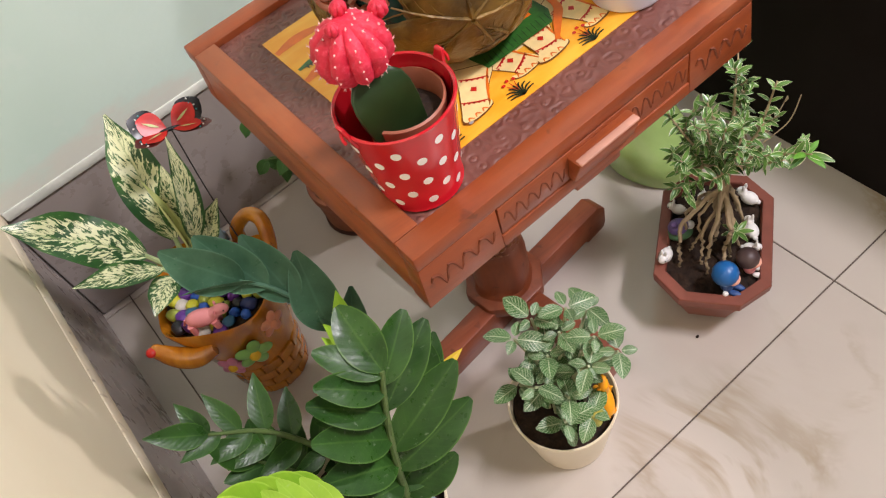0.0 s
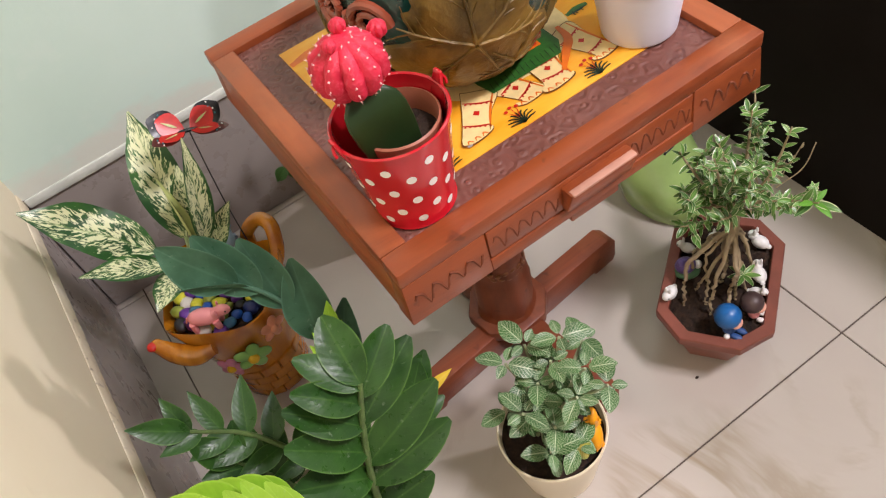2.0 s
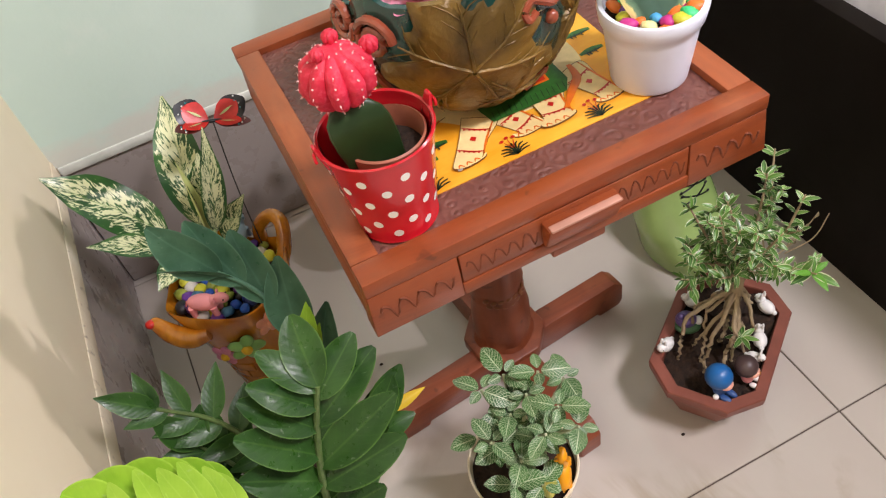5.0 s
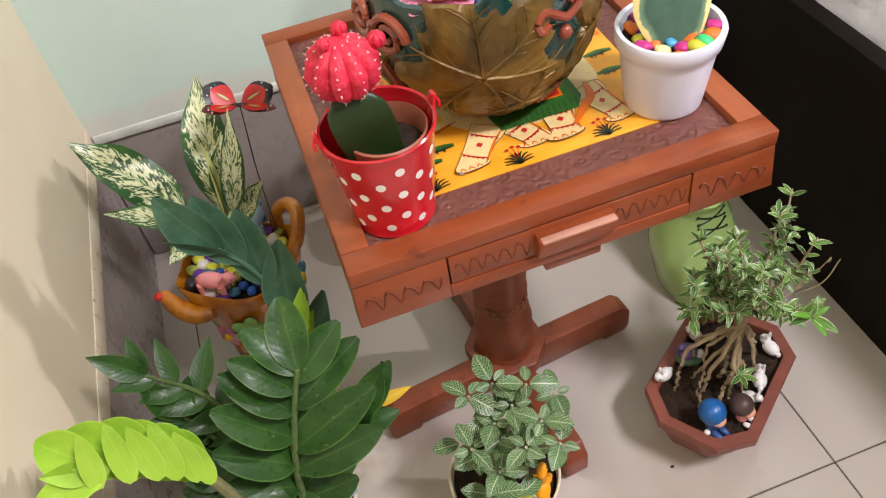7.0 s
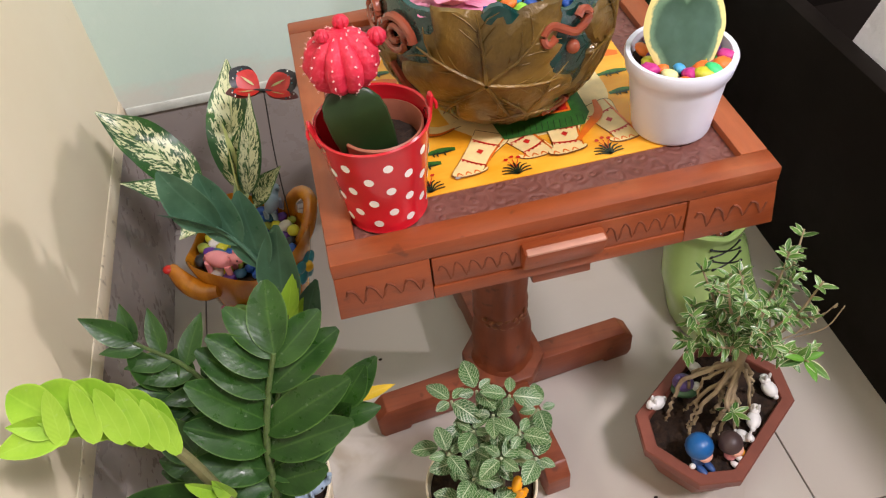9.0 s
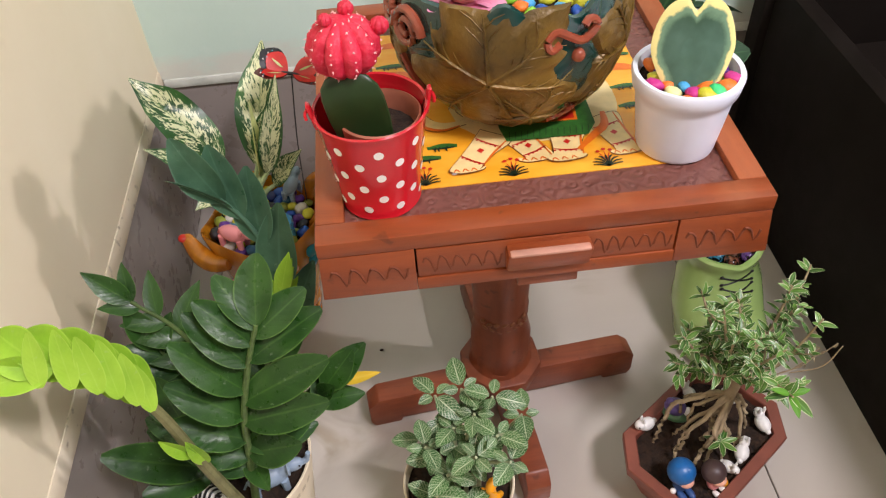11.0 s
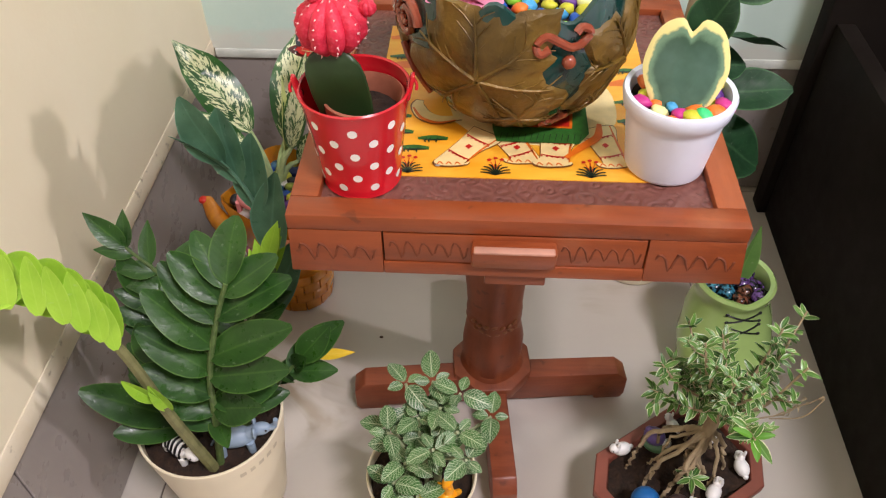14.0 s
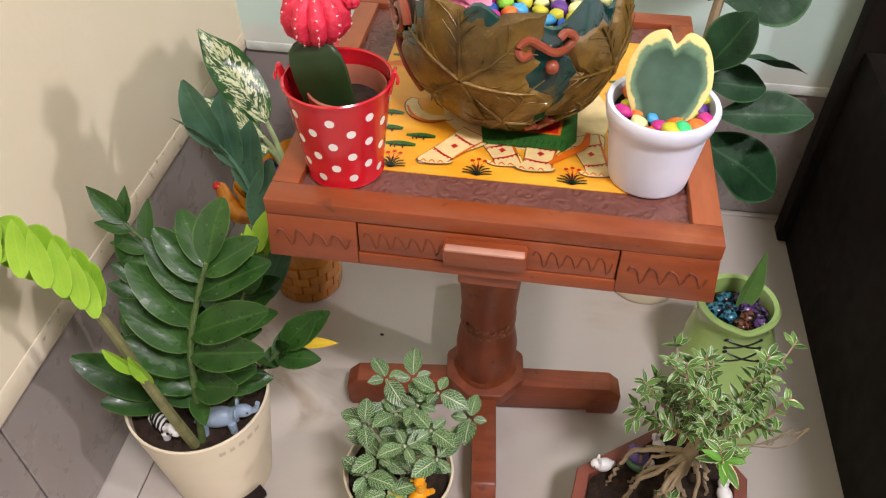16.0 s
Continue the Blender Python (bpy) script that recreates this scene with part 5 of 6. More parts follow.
twigs = [((0.261, 0.082, 0.241), 0), ((0.185, -0.052, 0.248), 1), ((0.137, 0.047, 0.167), 0), ((0.250, 0.028, 0.232), 0), ((0.236, 0.062, 0.239), 0), ((0.216, 0.013, 0.215), 0), ((0.194, 0.019, 0.228), 0), ((0.175, 0.024, 0.235), 0),
         ((0.183, 0.052, 0.242), 0), ((0.163, 0.079, 0.226), 0), ((0.137, 0.041, 0.212), 0), ((0.167, 0.042, 0.242), 0), ((0.167, 0.048, 0.189), 0), ((0.170, 0.078, 0.165), 0), ((0.160, 0.022, 0.178), 0), ((0.200, 0.030, 0.176), 0), ((0.176, 0.072, 0.205), 0), ((0.228, 0.040, 0.195), 0), ((0.206, -0.018, 0.196), 0), ((0.150, 0.062, 0.195), 0)]
for tip, fresh in twigs:
    tip = Vector(tip)
    a = core + Vector((0.006, 0.005, random.uniform(0.012, 0.045)))
    mid = (a + tip) / 2 + jitter(0.008) - Vector((0, 0, 0.006))
    line = [p - BO for p in glide([a, mid, tip], 9)]
    br = part("branch", tube(line, [0.0026 - 0.0018 * i / (len(line) - 1) for i in range(len(line))], 6), BARK, bonsai)
    m = len(line) - 1
    for i in range(7, m + 1, 2):
        d = (line[i] - line[i - 1]).normalized()
        turn = random.uniform(0, 6.28)
        last = i >= m - 1
        count = 6 if last else random.choice((2, 3, 4))
        b = frame_of(d, (0.3, 0.2, 1))
        for j in range(count):
            ang = turn + j * 6.283 / count
            out = b @ Vector((math.cos(ang), 0.55 if last else 0.35, math.sin(ang))) + Vector((0, 0, 0.12)) + jitter(0.5)
            L = random.uniform(0.009, 0.0165) * (1.45 if fresh and last else 1)
            part("leaf", blade(line[i], out, Vector((0, -0.3, 1)) + jitter(0.3), L, L * random.uniform(0.30, 0.40), 0.35, random.uniform(0.05, 0.35), oval, 8), BON_FRESH if fresh and last and j % 2 else BON, br)
    # side shoots with small leaves
    for q in range(2):
        i = random.randrange(6, m - 2)
        end = line[i] + Vector((random.uniform(-1, 1), random.uniform(-1, 1), random.uniform(0.1, 0.9))).normalized() * random.uniform(0.018, 0.030)
        twig = glide([line[i], (line[i] + end) / 2 + jitter(0.003), end], 4)
        sh = part("side_shoot", tube(twig, 0.0008, 5), BARK, br)
        lb = bmesh.new()
        for j in range(11):
            out = Vector((random.uniform(-1, 1), random.uniform(-1, 1), random.uniform(-0.2, 0.9)))
            L = random.uniform(0.008, 0.015)
            blade(twig[3 + j % 6], out, Vector((0, -0.3, 1)) + jitter(0.3), L, L * 0.38, 0.35, 0.2, oval, 7, bm=lb)
        tagged(part("leaf_tuft", lb, BON, br), kind="stuff")
sprout = Vector((0.180, 0.000, 0.094)) - BO
for j in range(7):
    a = j * 0.9
    part("leaf", blade(sprout, (math.cos(a), math.sin(a), 0.35), (0, -0.3, 1), 0.017, 0.0062, 0.35, 0.2, oval, 8), BON, bonsai)
dry = [p - BO for p in glide([(0.236, 0.022, 0.165), (0.256, 0.012, 0.185), (0.264, 0.010, 0.215)], 6)]
part("branch", tube(dry, 0.0006, 5), BARK, bonsai, "bare dry twig")
for end in ((0.278, 0.030, 0.190), (0.270, 0.040, 0.172)):
    twig = [p - BO + jitter(0.0008) for p in glide([(0.218, 0.036, 0.142), (0.245, 0.030, 0.158), end], 7)]
    br = part("branch", tube(twig, 0.0006, 5), BARK, bonsai, "bare dry twig")
    for i in (9, 12, 14):
        part("leaf", blade(twig[min(i, len(twig) - 1)], jitter(1.0), (0, -0.3, 1), 0.009, 0.003, 0.6, 0.5, lance, 6), DRY_LEAF, br, "curled dry leaf")

# ochre planter with the speckled plant
OX, OY = -0.252, 0.303
planter = thing("ochre_planter", "glazed ochre ceramic planter with looped handles and raised painted flowers", "planter", (OX, OY, 0))


def planter_wob(a, r, z):
    f = z / 0.17
    sq = 1 + 0.07 * f * math.cos(2 * a) + 0.05 * f * math.cos(3 * a + 0.6)
    dip = 0.012 * max(0, f - 0.85) / 0.15 * math.cos(3 * a + 0.9)
    return r * sq * (1 + 0.015 * math.sin(18 * a) * (1 - f)), z + dip


part("body", lathe([(0.036, 0.0), (0.0395, 0.003), (0.041, 0.02), (0.0455, 0.06), (0.054, 0.11), (0.063, 0.155), (0.0655, 0.169), (0.0645, 0.172), (0.062, 0.169), (0.058, 0.15), (0.048, 0.10)], 72, planter_wob), OCHRE, planter)
for row in range(4):
    for i in range(13):
        a, z, rr = 2 * math.pi * (i + 0.5 * (row % 2)) / 13, 0.0015 + row * 0.0162, 0.0402 + 0.0016 * row
        bb = box(-0.0030, 0.0014, -0.0096 - 0.0003 * row, 0.0096 + 0.0003 * row, 0, 0.0157, 0.0011)
        bb.transform(Matrix.Rotation(a, 4, "Z") @ Matrix.Translation((rr, 0, z)) @ Matrix.Rotation(radians(4), 4, "Y"))
        part("moulded_block", bb, OCHRE, planter)
part("soil", soil_disc(0.056, 0.157), SOIL, planter)
hr = glide([(0.052, -0.012, 0.150), (0.068, -0.010, 0.175), (0.077, 0.006, 0.197), (0.070, 0.022, 0.199), (0.055, 0.034, 0.180), (0.050, 0.036, 0.155)], 7)
part("handle", tube(hr, 0.0078, 12), OCHRE, planter)
hl = glide([(-0.081, -0.022, 0.166), (-0.070, -0.036, 0.158), (-0.055, -0.048, 0.152), (-0.036, -0.054, 0.154)], 7)
hbm = tube(hl, [0.0072 + 0.0038 * math.sin(math.pi * i / (len(hl) - 1)) for i in range(len(hl))], 12)
ball((-0.081, -0.022, 0.166), 0.0074, (1, 1, 1), 12, 8, hbm)
arm = part("handle", hbm, OCHRE, planter)
part("ladybird", ball((-0.085, -0.023, 0.170), 0.0058, (1, 1, 0.7), 12, 8), P_RED, arm, "red ladybird on the handle")


def pot_flower(ang, z, petal, centre, size, n=5):
    a = radians(ang)
    r = 0.054 + (z - 0.11) * 0.2 + 0.003
    c = Vector((r * math.cos(a), r * math.sin(a), z))
    nrm = Vector((math.cos(a), math.sin(a), -0.15)).normalized()
    f = frame_of(Vector((0, 0, 1)), nrm)
    fl = None
    for i in range(n):
        q = 2 * math.pi * i / n
        p = c + f @ Vector((size * math.cos(q), size * math.sin(q), 0.001))
        turn = f.to_4x4() @ Matrix.Rotation(q, 4, "Z")
        part("raised_petal", ball(p, size, (1.0, 0.72, 0.35), 12, 8, turn=turn), petal, planter)
    part("flower_centre", ball(c + nrm * 0.003, size * 0.62, (1, 1, 1), 12, 8), centre, planter)


pot_flower(-101, 0.112, MINT_PAINT, YELLOW_PAINT, 0.0105)
pot_flower(-130, 0.098, PINK_PAINT, YELLOW_PAINT, 0.0085)
pot_flower(-70, 0.137, PEACH_PAINT, PEACH_PAINT, 0.008)
pot_flower(-28, 0.138, SKY_PAINT, YELLOW_PAINT, 0.011)
cols = ("blue", "yellow", "purple", "olive", "navy", "teal", "white", "black", "olive", "blue", "purple", "yellow")
for i in range(64):
    a, r = i * 2.39996, 0.0545 * math.sqrt((i + 0.5) / 64)
    pebble((OX + r * math.cos(a), OY + r * math.sin(a), 0.162 + random.uniform(0, 0.003)), random.uniform(0.0055, 0.0082), cols[(i * 5) % 12], "pebbles in the ochre planter")

agla = thing("speckled_plant", "leafy plant with broad green leaves densely speckled with cream", "plant", (-0.262, 0.318, 0.15))
AO = Vector((-0.262, 0.318, 0.15))
for base, tip, wd, fold, droop, wv, up in (((-0.283, 0.328, 0.232), (-0.353, 0.357, 0.330), 0.054, 0.3, 0.10, 0.06, (0.45, -0.55, 0.7)), ((-0.252, 0.352, 0.205), (-0.231, 0.432, 0.314), 0.052, 0.35, 0.06, 0.06, (-0.1, -0.85, 0.5)),
                                 ((-0.238, 0.322, 0.215), (-0.205, 0.285, 0.332), 0.028, 0.5, 0.24, 0.04, (0.1, -0.95, 0.25)), ((-0.278, 0.300, 0.232), (-0.335, 0.282, 0.296), 0.027, 0.3, 0.12, 0.05, (0.3, -0.4, 0.85)),
                                 ((-0.276, 0.302, 0.214), (-0.304, 0.272, 0.228), 0.030, 0.3, 0.30, 0.05, (0.1, -0.3, 0.9)), ((-0.240, 0.336, 0.215), (-0.222, 0.345, 0.290), 0.034, 0.4, 0.1, 0.05, (-0.2, -0.85, 0.3)), ((-0.235, 0.330, 0.190), (-0.205, 0.322, 0.240), 0.026, 0.4, 0.2, 0.05, (-0.3, -0.6, 0.7))):
    b, t = Vector(base), Vector(tip)
    stalk = [p - AO for p in glide([AO + Vector((0, 0, 0.0)), (AO + b) / 2 + Vector((0, 0, 0.012)), b], 6)]
    st = part("stalk", tube(stalk, [0.0042 - 0.0018 * i / (len(stalk) - 1) for i in range(len(stalk))], 7), AGLA_STEM, agla)
    Lf = (t - b).length
    part("leaf", blade(b - AO, t - b, up, Lf * (1 + droop * 0.25), wd, fold, droop, pointed, 16, wv * 2.2, seed=Lf * 90), AGLA, st)
part("leaf", blade(Vector((-0.248, 0.330, 0.20)) - AO, (0.08, 0.18, 1), (0.5, -0.8, 0.0), 0.095, 0.020, 1.1, 0.05, lance, 10), AGLA_PALE, agla, "half-rolled pale new leaf")

butterfly = thing("butterfly_stake", "red and black plastic butterfly on a thin wire stake", "ornament", (-0.194, 0.350, 0.318), -8)
butterfly.matrix_basis = butterfly.matrix_basis @ pose(0, 0, 0, 4, 12, 0)
part("wire", tube([butterfly.matrix_basis.inverted() @ p for p in glide([(-0.203, 0.322, 0.150), (-0.200, 0.334, 0.24), (-0.193, 0.350, 0.318)], 6)], 0.0007, 5), WIRE, butterfly)
part("body", ball((0, 0, 0.001), 0.002, (6, 1, 1), 10, 7), WING_DARK, butterfly)
for s in (-1, 1):
    for dx, L, wd in ((-0.80, 0.036, 0.028), (0.85, 0.037, 0.026)):
        d = Vector((dx * 1.05, s * 0.40, 0.34 if s > 0 else 0.10)).normalized()
        up = Vector((0, -0.65, 0.76)) if s > 0 else Vector((0, 0.25, 0.97))
        wing = part("wing", blade((dx * 0.003, 0, 0), d, up, L, wd, 0.06, -0.06, paddle, 10, 0.05), WING_DARK if s > 0 else WING_BROWN, butterfly)
        across = up.cross(d).normalized()
        lift = up.normalized() * 0.0014
        part("red_patch", blade(d * 0.003 + lift, d, up, L * 0.76, wd * 0.82, 0.06, -0.05, paddle, 9), WING_RED, wing, "red wing patch")
        part("pale_streak", blade(d * 0.010 + lift * 1.7, d, up, L * 0.42, wd * 0.09, 0.06, -0.05, lance, 6), AGLA_PALE, wing)
        for q in range(4):
            part("wing_spot", ball(d * L * (0.80 + 0.05 * (q % 2)) + across * (q - 1.5) * 0.0042 + lift * 1.6, 0.0009, (1, 1, 1), 7, 5), TOY_WHITE if q % 2 else SKY_PAINT, wing)

# green boot-shaped pot
boot = thing("green_boot_pot", "glossy green ceramic boot-shaped pot with black painted laces", "pot", (0.262, 0.205, 0), 8)
bm = bmesh.new()
shape = [(0.0, -0.020, 0.040, 0.062), (0.003, -0.020, 0.044, 0.067), (0.020, -0.019, 0.047, 0.070), (0.038, -0.012, 0.048, 0.065), (0.052, 0.000, 0.048, 0.056), (0.066, 0.010, 0.047, 0.050), (0.085, 0.017, 0.045, 0.045), (0.105, 0.022, 0.041, 0.041),
         (0.114, 0.023, 0.0405, 0.0405), (0.120, 0.023, 0.0432, 0.0432), (0.126, 0.023, 0.0436, 0.0436), (0.129, 0.023, 0.041, 0.041), (0.127, 0.023, 0.0365, 0.0365), (0.115, 0.023, 0.034, 0.034), (0.095, 0.022, 0.033, 0.033)]
loops = []
for z, cy, hx, hy in shape:
    loop = []
    for i in range(48):
        a = 2 * math.pi * i / 48
        notch = -0.004 * max(0, z - 0.112) / 0.014 * math.exp(-((math.atan2(math.sin(a + math.pi / 2), math.cos(a + math.pi / 2))) / 0.25) ** 2)
        loop.append(bm.verts.new((hx * (1.07 if z < 0.1 else 1.0) * math.cos(a) - (0.004 if z < 0.06 else 0.0), cy + hy * math.sin(a), z + notch)))
    loops.append(loop)
for p, q in zip(loops, loops[1:]):
    for i in range(48):
        bm.faces.new((p[i], p[(i + 1) % 48], q[(i + 1) % 48], q[i]))
bm.faces.new(loops[0][::-1])
bm.faces.new(loops[-1])
part("body", bm, GREEN_GLAZE, boot)


def boot_front(x, z, off=0.0006):
    for (z0, c0, hx0, hy0), (z1, c1, hx1, hy1) in zip(shape, shape[1:]):
        if z0 <= z <= z1:
            t = (z - z0) / (z1 - z0)
            cy, hx, hy = c0 + (c1 - c0) * t, hx0 + (hx1 - hx0) * t, hy0 + (hy1 - hy0) * t
            return Vector((x, cy - (hy + off) * math.sqrt(max(0, 1 - (x / (hx + off)) ** 2)), z))
    return Vector((x, 0, z))


for za, zb in ((0.109, 0.100), (0.100, 0.109), (0.096, 0.086), (0.086, 0.096)):
    part("painted_lace", tube([boot_front(-0.018 + 0.036 * i / 8, za + (zb - za) * i / 8) for i in range(9)], 0.0011, 5), BLACK_PAINT, boot)
for z in (0.109, 0.100, 0.096, 0.086):
    for s in (-1, 1):
        part("painted_eyelet", ball(boot_front(0.018 * s, z), 0.0025, (1, 0.6, 0.8), 10, 7), BLACK_PAINT, boot)
part("soil", soil_disc(0.034, 0.0), SOIL, boot).location = (0, 0.023, 0.108)
for i in range(11):
    a, r = i * 2.4 + 0.5, 0.027 * math.sqrt((i + 0.5) / 11)
    pebble((0.262 + r * math.cos(a), 0.228 + r * math.sin(a), 0.1145), random.uniform(0.0080, 0.0105), ("marble_violet", "marble_blue", "marble_copper", "marble_violet", "marble_blue")[i % 5], "marbles in the green boot pot")
pup = thing("succulent_cutting", "single pointed green leaf cutting stuck in a boot pot", "plant", (0.263, 0.232, 0.108))
part("leaf", blade((0, 0, 0), (0.10, 0.08, 1), (0.2, -1, 0.1), 0.086, 0.026, 0.45, 0.02, lance, 10), zz_leaf("cutting_leaf", "47702f", "6b944c", "8fb06a", 0.4), pup)

# broad-leaved plant behind the table
bpot = thing("cream_pot", "cream plastic pot on the floor behind the table", "pot", (0.182, 0.372, 0), 0, "cream plastic pots")
part("body", lathe(open_pot(0.046, 0.058, 0.115, 0.0024), 56), CREAM_POT, bpot)
part("soil", soil_disc(0.054, 0.102), SOIL, bpot)
fid = thing("broad_leaved_plant", "upright house plant with large dark green wavy leaves", "plant", (0.182, 0.385, 0.10))
FD = Vector((0.182, 0.385, 0.10))
part("stem", tube([p - FD for p in glide([(0.182, 0.385, 0.09), (0.186, 0.392, 0.25), (0.196, 0.400, 0.47)], 8)], 0.0052, 8), BARK, fid)
for base, tip, wd, up in (((0.180, 0.395, 0.385), (0.285, 0.402, 0.420), 0.105, (0.1, -0.9, 0.4)), ((0.190, 0.380, 0.305), (0.222, 0.372, 0.385), 0.062, (-0.5, -0.75, 0.3)), ((0.200, 0.398, 0.322), (0.302, 0.395, 0.322), 0.055, (0.05, 0.42, 0.9)), ((0.188, 0.395, 0.290), (0.272, 0.405, 0.286), 0.052, (0, -0.6, 0.8)),
                      ((0.205, 0.392, 0.250), (0.326, 0.390, 0.268), 0.060, (0, -0.6, 0.8)), ((0.190, 0.392, 0.23), (0.325, 0.390, 0.152), 0.090, (0.35, -0.6, 0.65)), ((0.190, 0.400, 0.40), (0.140, 0.43, 0.50), 0.08, (0.3, -0.8, 0.4)),
                      ((0.186, 0.392, 0.24), (0.075, 0.42, 0.215), 0.075, (0, -0.5, 0.85)), ((0.186, 0.395, 0.21), (0.06, 0.40, 0.15), 0.07, (0, -0.4, 0.9)), ((0.196, 0.400, 0.465), (0.25, 0.42, 0.56), 0.085, (-0.3, -0.8, 0.4))):
    b, t = Vector(base), Vector(tip)
    lv = part("leaf", blade(b - FD + (t - b) * 0.10, t - b, up, (t - b).length * 0.90, wd * 0.86, 0.22, 0.12, paddle, 14, 0.09, seed=wd * 100), FIDDLE, fid)
    part("leaf_stalk", tube([b - FD, b - FD + (t - b) * 0.14], 0.0022, 6), ZZ_STEM, lv)

# brown pot with a straggling plant behind the table
tpot = thing("terracotta_pot", "weathered brown clay pot with a dark foot behind the table", "pot", (-0.042, 0.410, 0))
part("body", lathe(open_pot(0.046, 0.052, 0.068, 0.004, 0.002, 0.014), 48), CLAY, tpot)
# Foot ring in a darker brown than the pot body.
part("foot_ring", lathe([(0.0, 0.0), (0.0475, 0.0), (0.0490, 0.002), (0.0488, 0.006), (0.0470, 0.008), (0.0, 0.008)], 48), CLAY_DARK, tpot, "dark brown foot ring")
part("soil", soil_disc(0.047, 0.058), SOIL, tpot)
strag = thing("straggling_plant", "straggling plant with soft green leaves hanging over a clay pot", "plant", (-0.042, 0.410, 0.058))
SO = Vector((-0.042, 0.410, 0.058))
random.seed(31)
for tip in ((-0.112, 0.462, 0.190), (-0.116, 0.462, 0.120), (-0.092, 0.470, 0.090), (-0.030, 0.480, 0.190), (-0.055, 0.470, 0.170), (0.012, 0.455, 0.150)):
    tip = Vector(tip)
    line = [p - SO for p in glide([SO, (SO + tip) / 2 + Vector((0, 0, 0.025)), tip], 7)]
    st = part("stem", tube(line, [0.0018 - 0.0008 * i / (len(line) - 1) for i in range(len(line))], 6), ZZ_STEM, strag)
    for i in range(5, len(line), 4):
        for q in (-1, 1):
            part("leaf", blade(line[i], Vector((-0.3 + 0.5 * q, -0.3, -0.35)) + jitter(0.3), Vector((-0.4, -0.5, 0.7)) + jitter(0.2), random.uniform(0.022, 0.030), 0.017, 0.25, 0.25, pointed, 9, 0.05, seed=i), SOFT_LEAF, st)

# ---- toys in the pots ----
random.seed(21)


def rabbit(loc, rz, s=1.0):
    ob = thing("rabbit_figurine", "tiny white rabbit figurine sitting on the soil", "figurine", loc, rz, "rabbits in the bonsai tray")
    part("body", ball((0, 0, 0.0065 * s), 0.0075 * s, (1.25, 0.9, 0.9)), TOY_WHITE, ob)
    head = part("head", ball((0.0085 * s, 0, 0.0115 * s), 0.0052 * s, (1.1, 0.95, 1)), TOY_WHITE, ob)
    for q in (-1, 1):
        part("ear", ball((0.0065 * s, q * 0.0022 * s, 0.0185 * s), 0.0038 * s, (0.45, 0.4, 1.3), 10, 7), TOY_WHITE, head)
        part("eye", ball((0.0118 * s, q * 0.0037 * s, 0.0127 * s), 0.0009 * s, (1, 1, 1), 7, 5), TOY_BLACK, head)
    part("tail", ball((-0.0095 * s, 0, 0.006 * s), 0.0026 * s), TOY_WHITE, ob)
    return ob


rabbit((0.124, 0.042, 0.0655), 200, 1.0)
rabbit((0.237, 0.027, 0.0655), 100, 1.05)
rabbit((0.205, -0.001, 0.0655), 60, 1.05)
rabbit((0.188, -0.013, 0.0650), -60, 0.8)
rabbit((0.178, 0.072, 0.0655), 120, 0.85)
rabbit((0.212, 0.060, 0.0655), 150, 0.85)


def plain_doll(name, loc, rz, pieces, label):
    """A small seated doll as one plain mesh with a few paints."""
    bm, mats = bmesh.new(), []
    for c, r, sc, mt in pieces:
        if mt not in mats:
            mats.append(mt)
        k0 = len(bm.faces)
        ball(Vector(c) * 0.86, r * 0.86, sc, 16, 11, bm)
        bm.faces.ensure_lookup_table()
        for f in bm.faces[k0:]:
            f.material_index = mats.index(mt)
    ob = solid(name, bm, mats[0], label, "doll")
    for mt in mats[1:]:
        ob.data.materials.append(mt)
    ob.matrix_basis = pose(*loc, 0, 0, rz)


plain_doll("doll", (0.136, -0.024, 0.064), -70, (((-0.002, 0, 0.032), 0.0155, (1, 1, 0.95), TOY_BLUE), ((0.008, 0, 0.026), 0.0085, (0.9, 1, 0.8), TOY_SKIN), ((0.002, 0, 0.012), 0.009, (0.9, 1, 1.1), TOY_NAVY),
           ((0.013, 0.005, 0.005), 0.0046, (1.9, 0.9, 0.9), TOY_NAVY), ((0.013, -0.005, 0.005), 0.0046, (1.9, 0.9, 0.9), TOY_NAVY), ((0.004, -0.011, 0.008), 0.0035, (1, 1, 1), TOY_WHITE)), "small seated doll with a blue cap and blue clothes")
plain_doll("doll", (0.166, -0.026, 0.063), -55, (((-0.001, 0, 0.030), 0.0135, (1, 1, 0.92), TOY_BROWN), ((0.007, 0, 0.024), 0.0085, (0.95, 1, 0.8), TOY_SKIN), ((0.003, 0, 0.011), 0.008, (0.9, 1, 1.1), TOY_PINK),
           ((0.013, 0.005, 0.004), 0.0038, (1.6, 0.9, 0.9), TOY_WHITE), ((0.013, -0.005, 0.004), 0.0038, (1.6, 0.9, 0.9), TOY_WHITE), ((0.011, 0.008, 0.012), 0.0042, (1, 1, 1.2), TOY_YELLOW)), "small seated doll with dark brown hair and pink clothes")
snail = thing("snail_figurine", "tiny snail figurine with a violet shell on a green base", "figurine", (0.158, 0.053, 0.064), 150)
part("base", ball((0, 0, 0.004), 0.0125, (1.15, 0.9, 0.45)), TOY_GREEN, snail)
part("shell", ball((0.002, 0, 0.014), 0.0105, (1.05, 0.85, 0.95)), TOY_PURPLE, snail, "violet shell")
part("head", ball((-0.011, 0, 0.012), 0.0045, (1, 1, 1.2)), TOY_WHITE, snail)
part("horn", ball((0.008, 0.003, 0.024), 0.0042), TOY_PURPLE, snail)


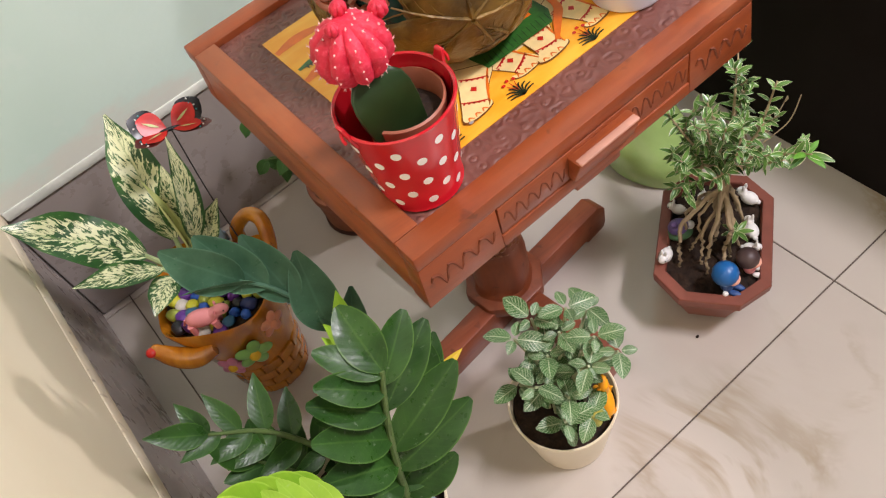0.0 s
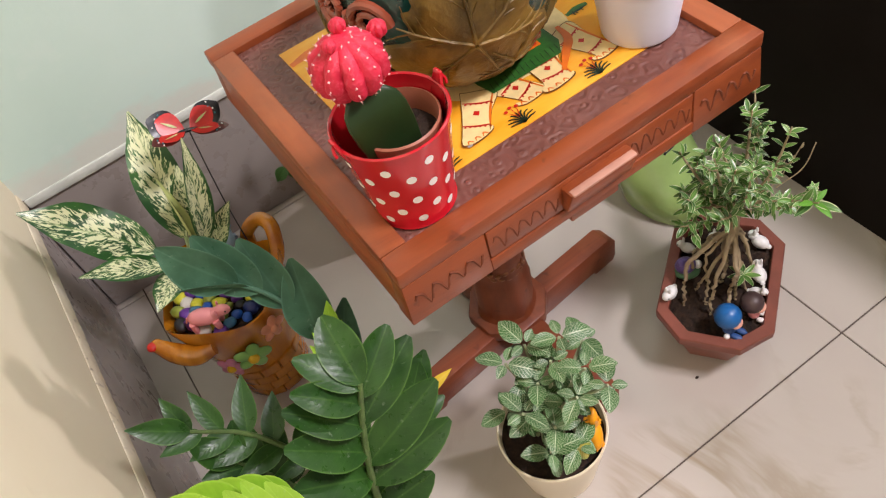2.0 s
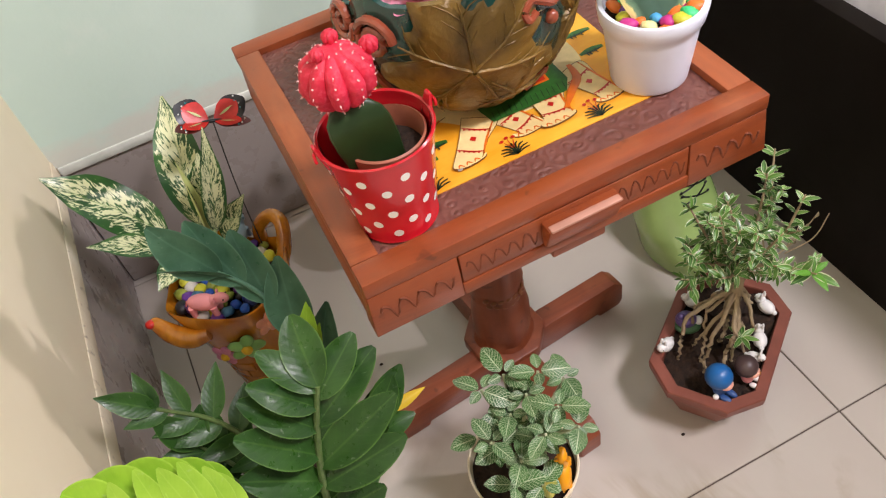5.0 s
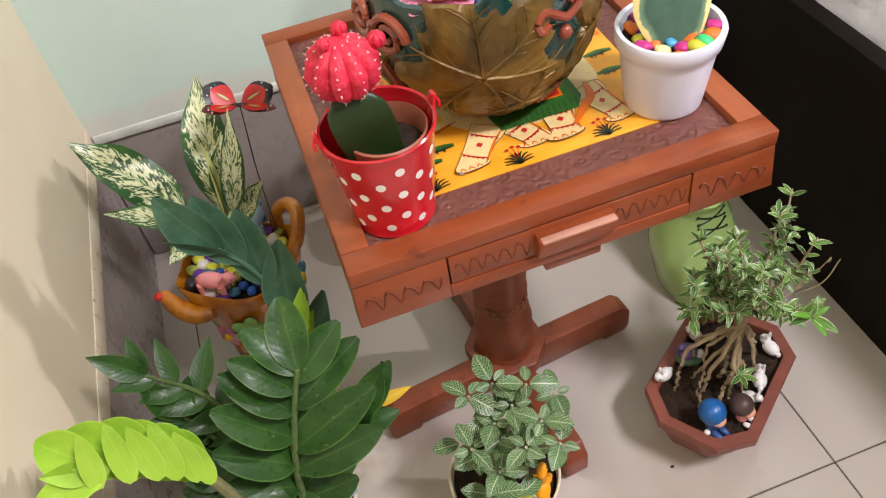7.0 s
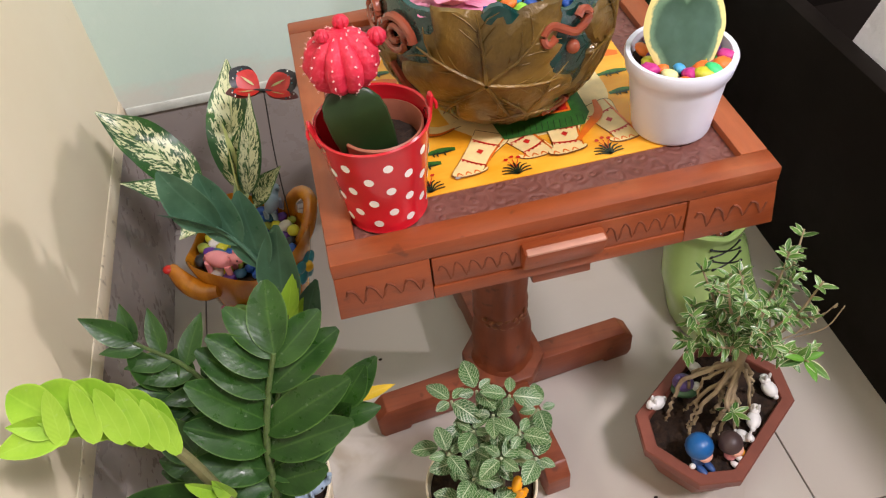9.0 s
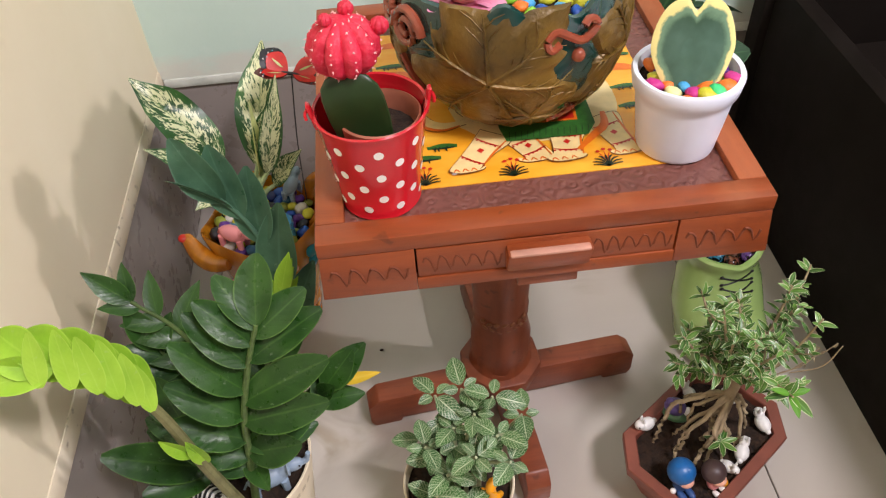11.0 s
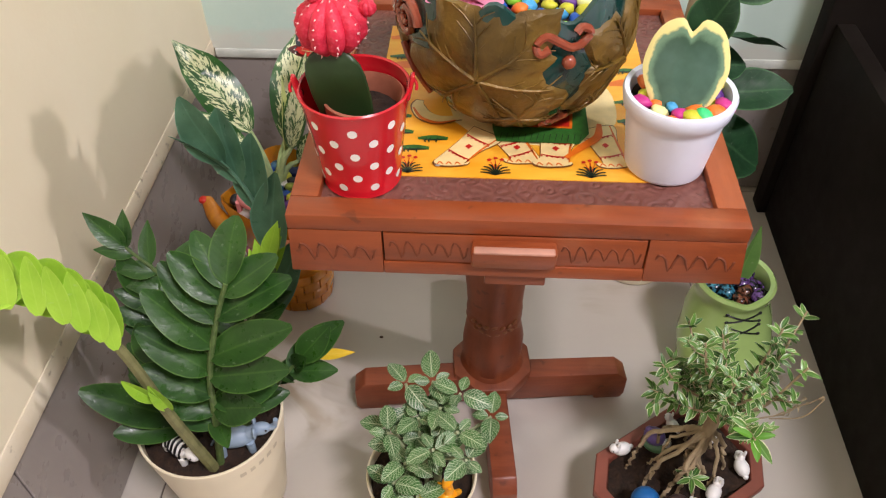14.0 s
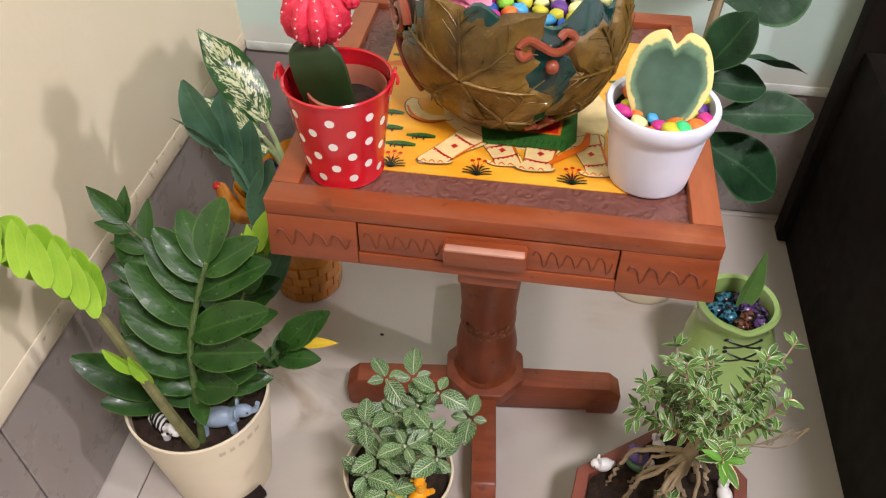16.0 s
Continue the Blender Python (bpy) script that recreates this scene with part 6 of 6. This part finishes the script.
def animal(name, loc, rz, s, coat_m, label, trunk=False, neck=0.0, stripes=False, tilt=0, rear=0):
    """A small four-legged plastic toy."""
    ob = thing(name, label, "toy", loc, rz)
    if tilt:
        ob.matrix_basis = ob.matrix_basis @ pose(0, 0, 0, tilt, 0, 0)
    if rear:
        ob.matrix_basis = ob.matrix_basis @ pose(-0.004, 0, 0.008, 0, -rear, 0)
    body = part("body", ball((0, 0, 0.014 * s), 0.0085 * s, (1.75, 0.9, 1.0), 18, 12), coat_m, ob)
    hz = 0.0195 * s + neck * s
    hx = 0.0165 * s + neck * 0.35 * s
    part("neck", tube([(0.010 * s, 0, 0.016 * s), (hx, 0, hz)], [0.0055 * s, 0.0042 * s], 9), coat_m, ob)
    head = part("head", ball((hx + 0.002 * s, 0, hz), 0.0056 * s, (1.35, 0.85, 0.95)), coat_m, ob)
    for q in (-1, 1):
        part("ear", ball((hx - 0.002 * s, q * 0.0052 * s, hz + 0.003 * s), 0.0042 * s if trunk else 0.0024 * s, (0.35, 0.9, 1.15), 9, 7), coat_m, head)
        part("eye", ball((hx + 0.006 * s, q * 0.0042 * s, hz + 0.002 * s), 0.0008 * s, (1, 1, 1), 6, 5), TOY_BLACK, head)
        for x in (-0.0105, 0.0095):
            part("leg", tube([(x * s, q * 0.0045 * s, 0.012 * s), (x * s * 1.05, q * 0.005 * s, 0.0)], [0.0034 * s, 0.0028 * s], 8), coat_m, ob)
    if trunk:
        part("trunk", tube(glide([(hx + 0.007 * s, 0, hz - 0.001 * s), (hx + 0.012 * s, 0, hz + 0.001 * s), (hx + 0.014 * s, 0, hz + 0.008 * s)], 4), [0.0024 * s] * 5 + [0.0018 * s] * 4, 7), coat_m, head)
    part("tail", tube([(-0.0145 * s, 0, 0.016 * s), (-0.018 * s, 0, 0.009 * s)], 0.0009 * s, 5), coat_m, ob)
    if stripes:
        for i in range(7):
            x = (-0.0125 + i * 0.0042) * s
            rr = 0.0083 * s * math.sqrt(max(0.05, 1 - (x / (0.0149 * s)) ** 2)) + 0.0003
            pts = [(x + 0.0006 * s * math.sin(j), rr * 0.92 * math.cos(radians(-20 + j * 22)), 0.014 * s + rr * 1.03 * math.sin(radians(-20 + j * 22))) for j in range(11)]
            part("stripe", tube(pts, 0.0011 * s, 5), TOY_BLACK, body)
        part("mane", tube(glide([(0.008 * s, 0, 0.022 * s), (hx - 0.003 * s, 0, hz + 0.004 * s)], 4), 0.0012 * s, 5), TOY_BLACK, head)
    return ob


animal("zebra_toy", (-0.287, -0.014, 0.121), -36, 1.15, TOY_WHITE, "white plastic zebra toy with black stripes lying on soil", stripes=True, neck=0.003)
animal("elephant_toy", (-0.236, -0.006, 0.1255), 14, 1.25, TOY_GREY, "blue-grey plastic elephant toy with a raised trunk", trunk=True)
animal("giraffe_toy", (-0.040, -0.026, 0.084), 60, 1.0, TOY_YELLOW, "yellow plastic giraffe toy standing in potting soil", neck=0.011, rear=42)
animal("hippo_toy", (-0.279, 0.266, 0.166), -30, 1.15, TOY_PINK, "pink plastic hippo toy on coloured pebbles")
animal("elephant_toy", (-0.219, 0.338, 0.166), 70, 1.0, TOY_GREY, "small grey-blue animal toy beside a planter handle")
animal("dog_toy", (-0.222, 0.278, 0.166), -80, 0.9, PEB["sky"], "small light blue animal toy on pebbles")

for x, y, s in ((0.104, -0.021, 0.0016), (-0.139, 0.226, 0.0018)):
    cb = ball((0, 0, s * 0.45), s, (1.4, 1, 0.5), 8, 6)
    crumb = solid("soil_crumb", cb, SOIL, "tiny dark crumb of soil on the floor tile", "crumb", "crumbs on the floor")
    crumb.location = (x, y, 0)

# ---- floor and skirting tiles ----
G = 0.0008


def cuts(lo, hi, start):
    at = [start + i * TSIZE for i in range(-8, 9)]
    return [lo] + [a for a in at if lo + 0.01 < a < hi - 0.01] + [hi]


xs, ys = cuts(LEFT - 0.006, 2.06, JX), cuts(-2.7, BACK + 0.006, JY)
for x0, x1 in zip(xs, xs[1:]):
    for y0, y1 in zip(ys, ys[1:]):
        part("floor_tile", box(x0 + G, x1 - G, y0 + G, y1 - G, -0.010, 0.0, 0.0006, 1), TILE, floor, smooth=False)
for y0, y1 in zip(ys, ys[1:]):
    part("skirting_tile", box(LEFT - 0.008, LEFT, y0 + G, y1 - G, 0.002, SKIRT_TOP - 0.001, 0.0008, 1), SKIRT, wall_left, "grey vertical skirting tile", smooth=False)
xs = cuts(LEFT + 0.001, 2.06, 0.05)
for x0, x1 in zip(xs, xs[1:]):
    part("skirting_tile", box(x0 + G, x1 - G, BACK, BACK + 0.008, 0.002, SKIRT_TOP - 0.001, 0.0008, 1), SKIRT, wall_back, "grey vertical skirting tile", smooth=False)
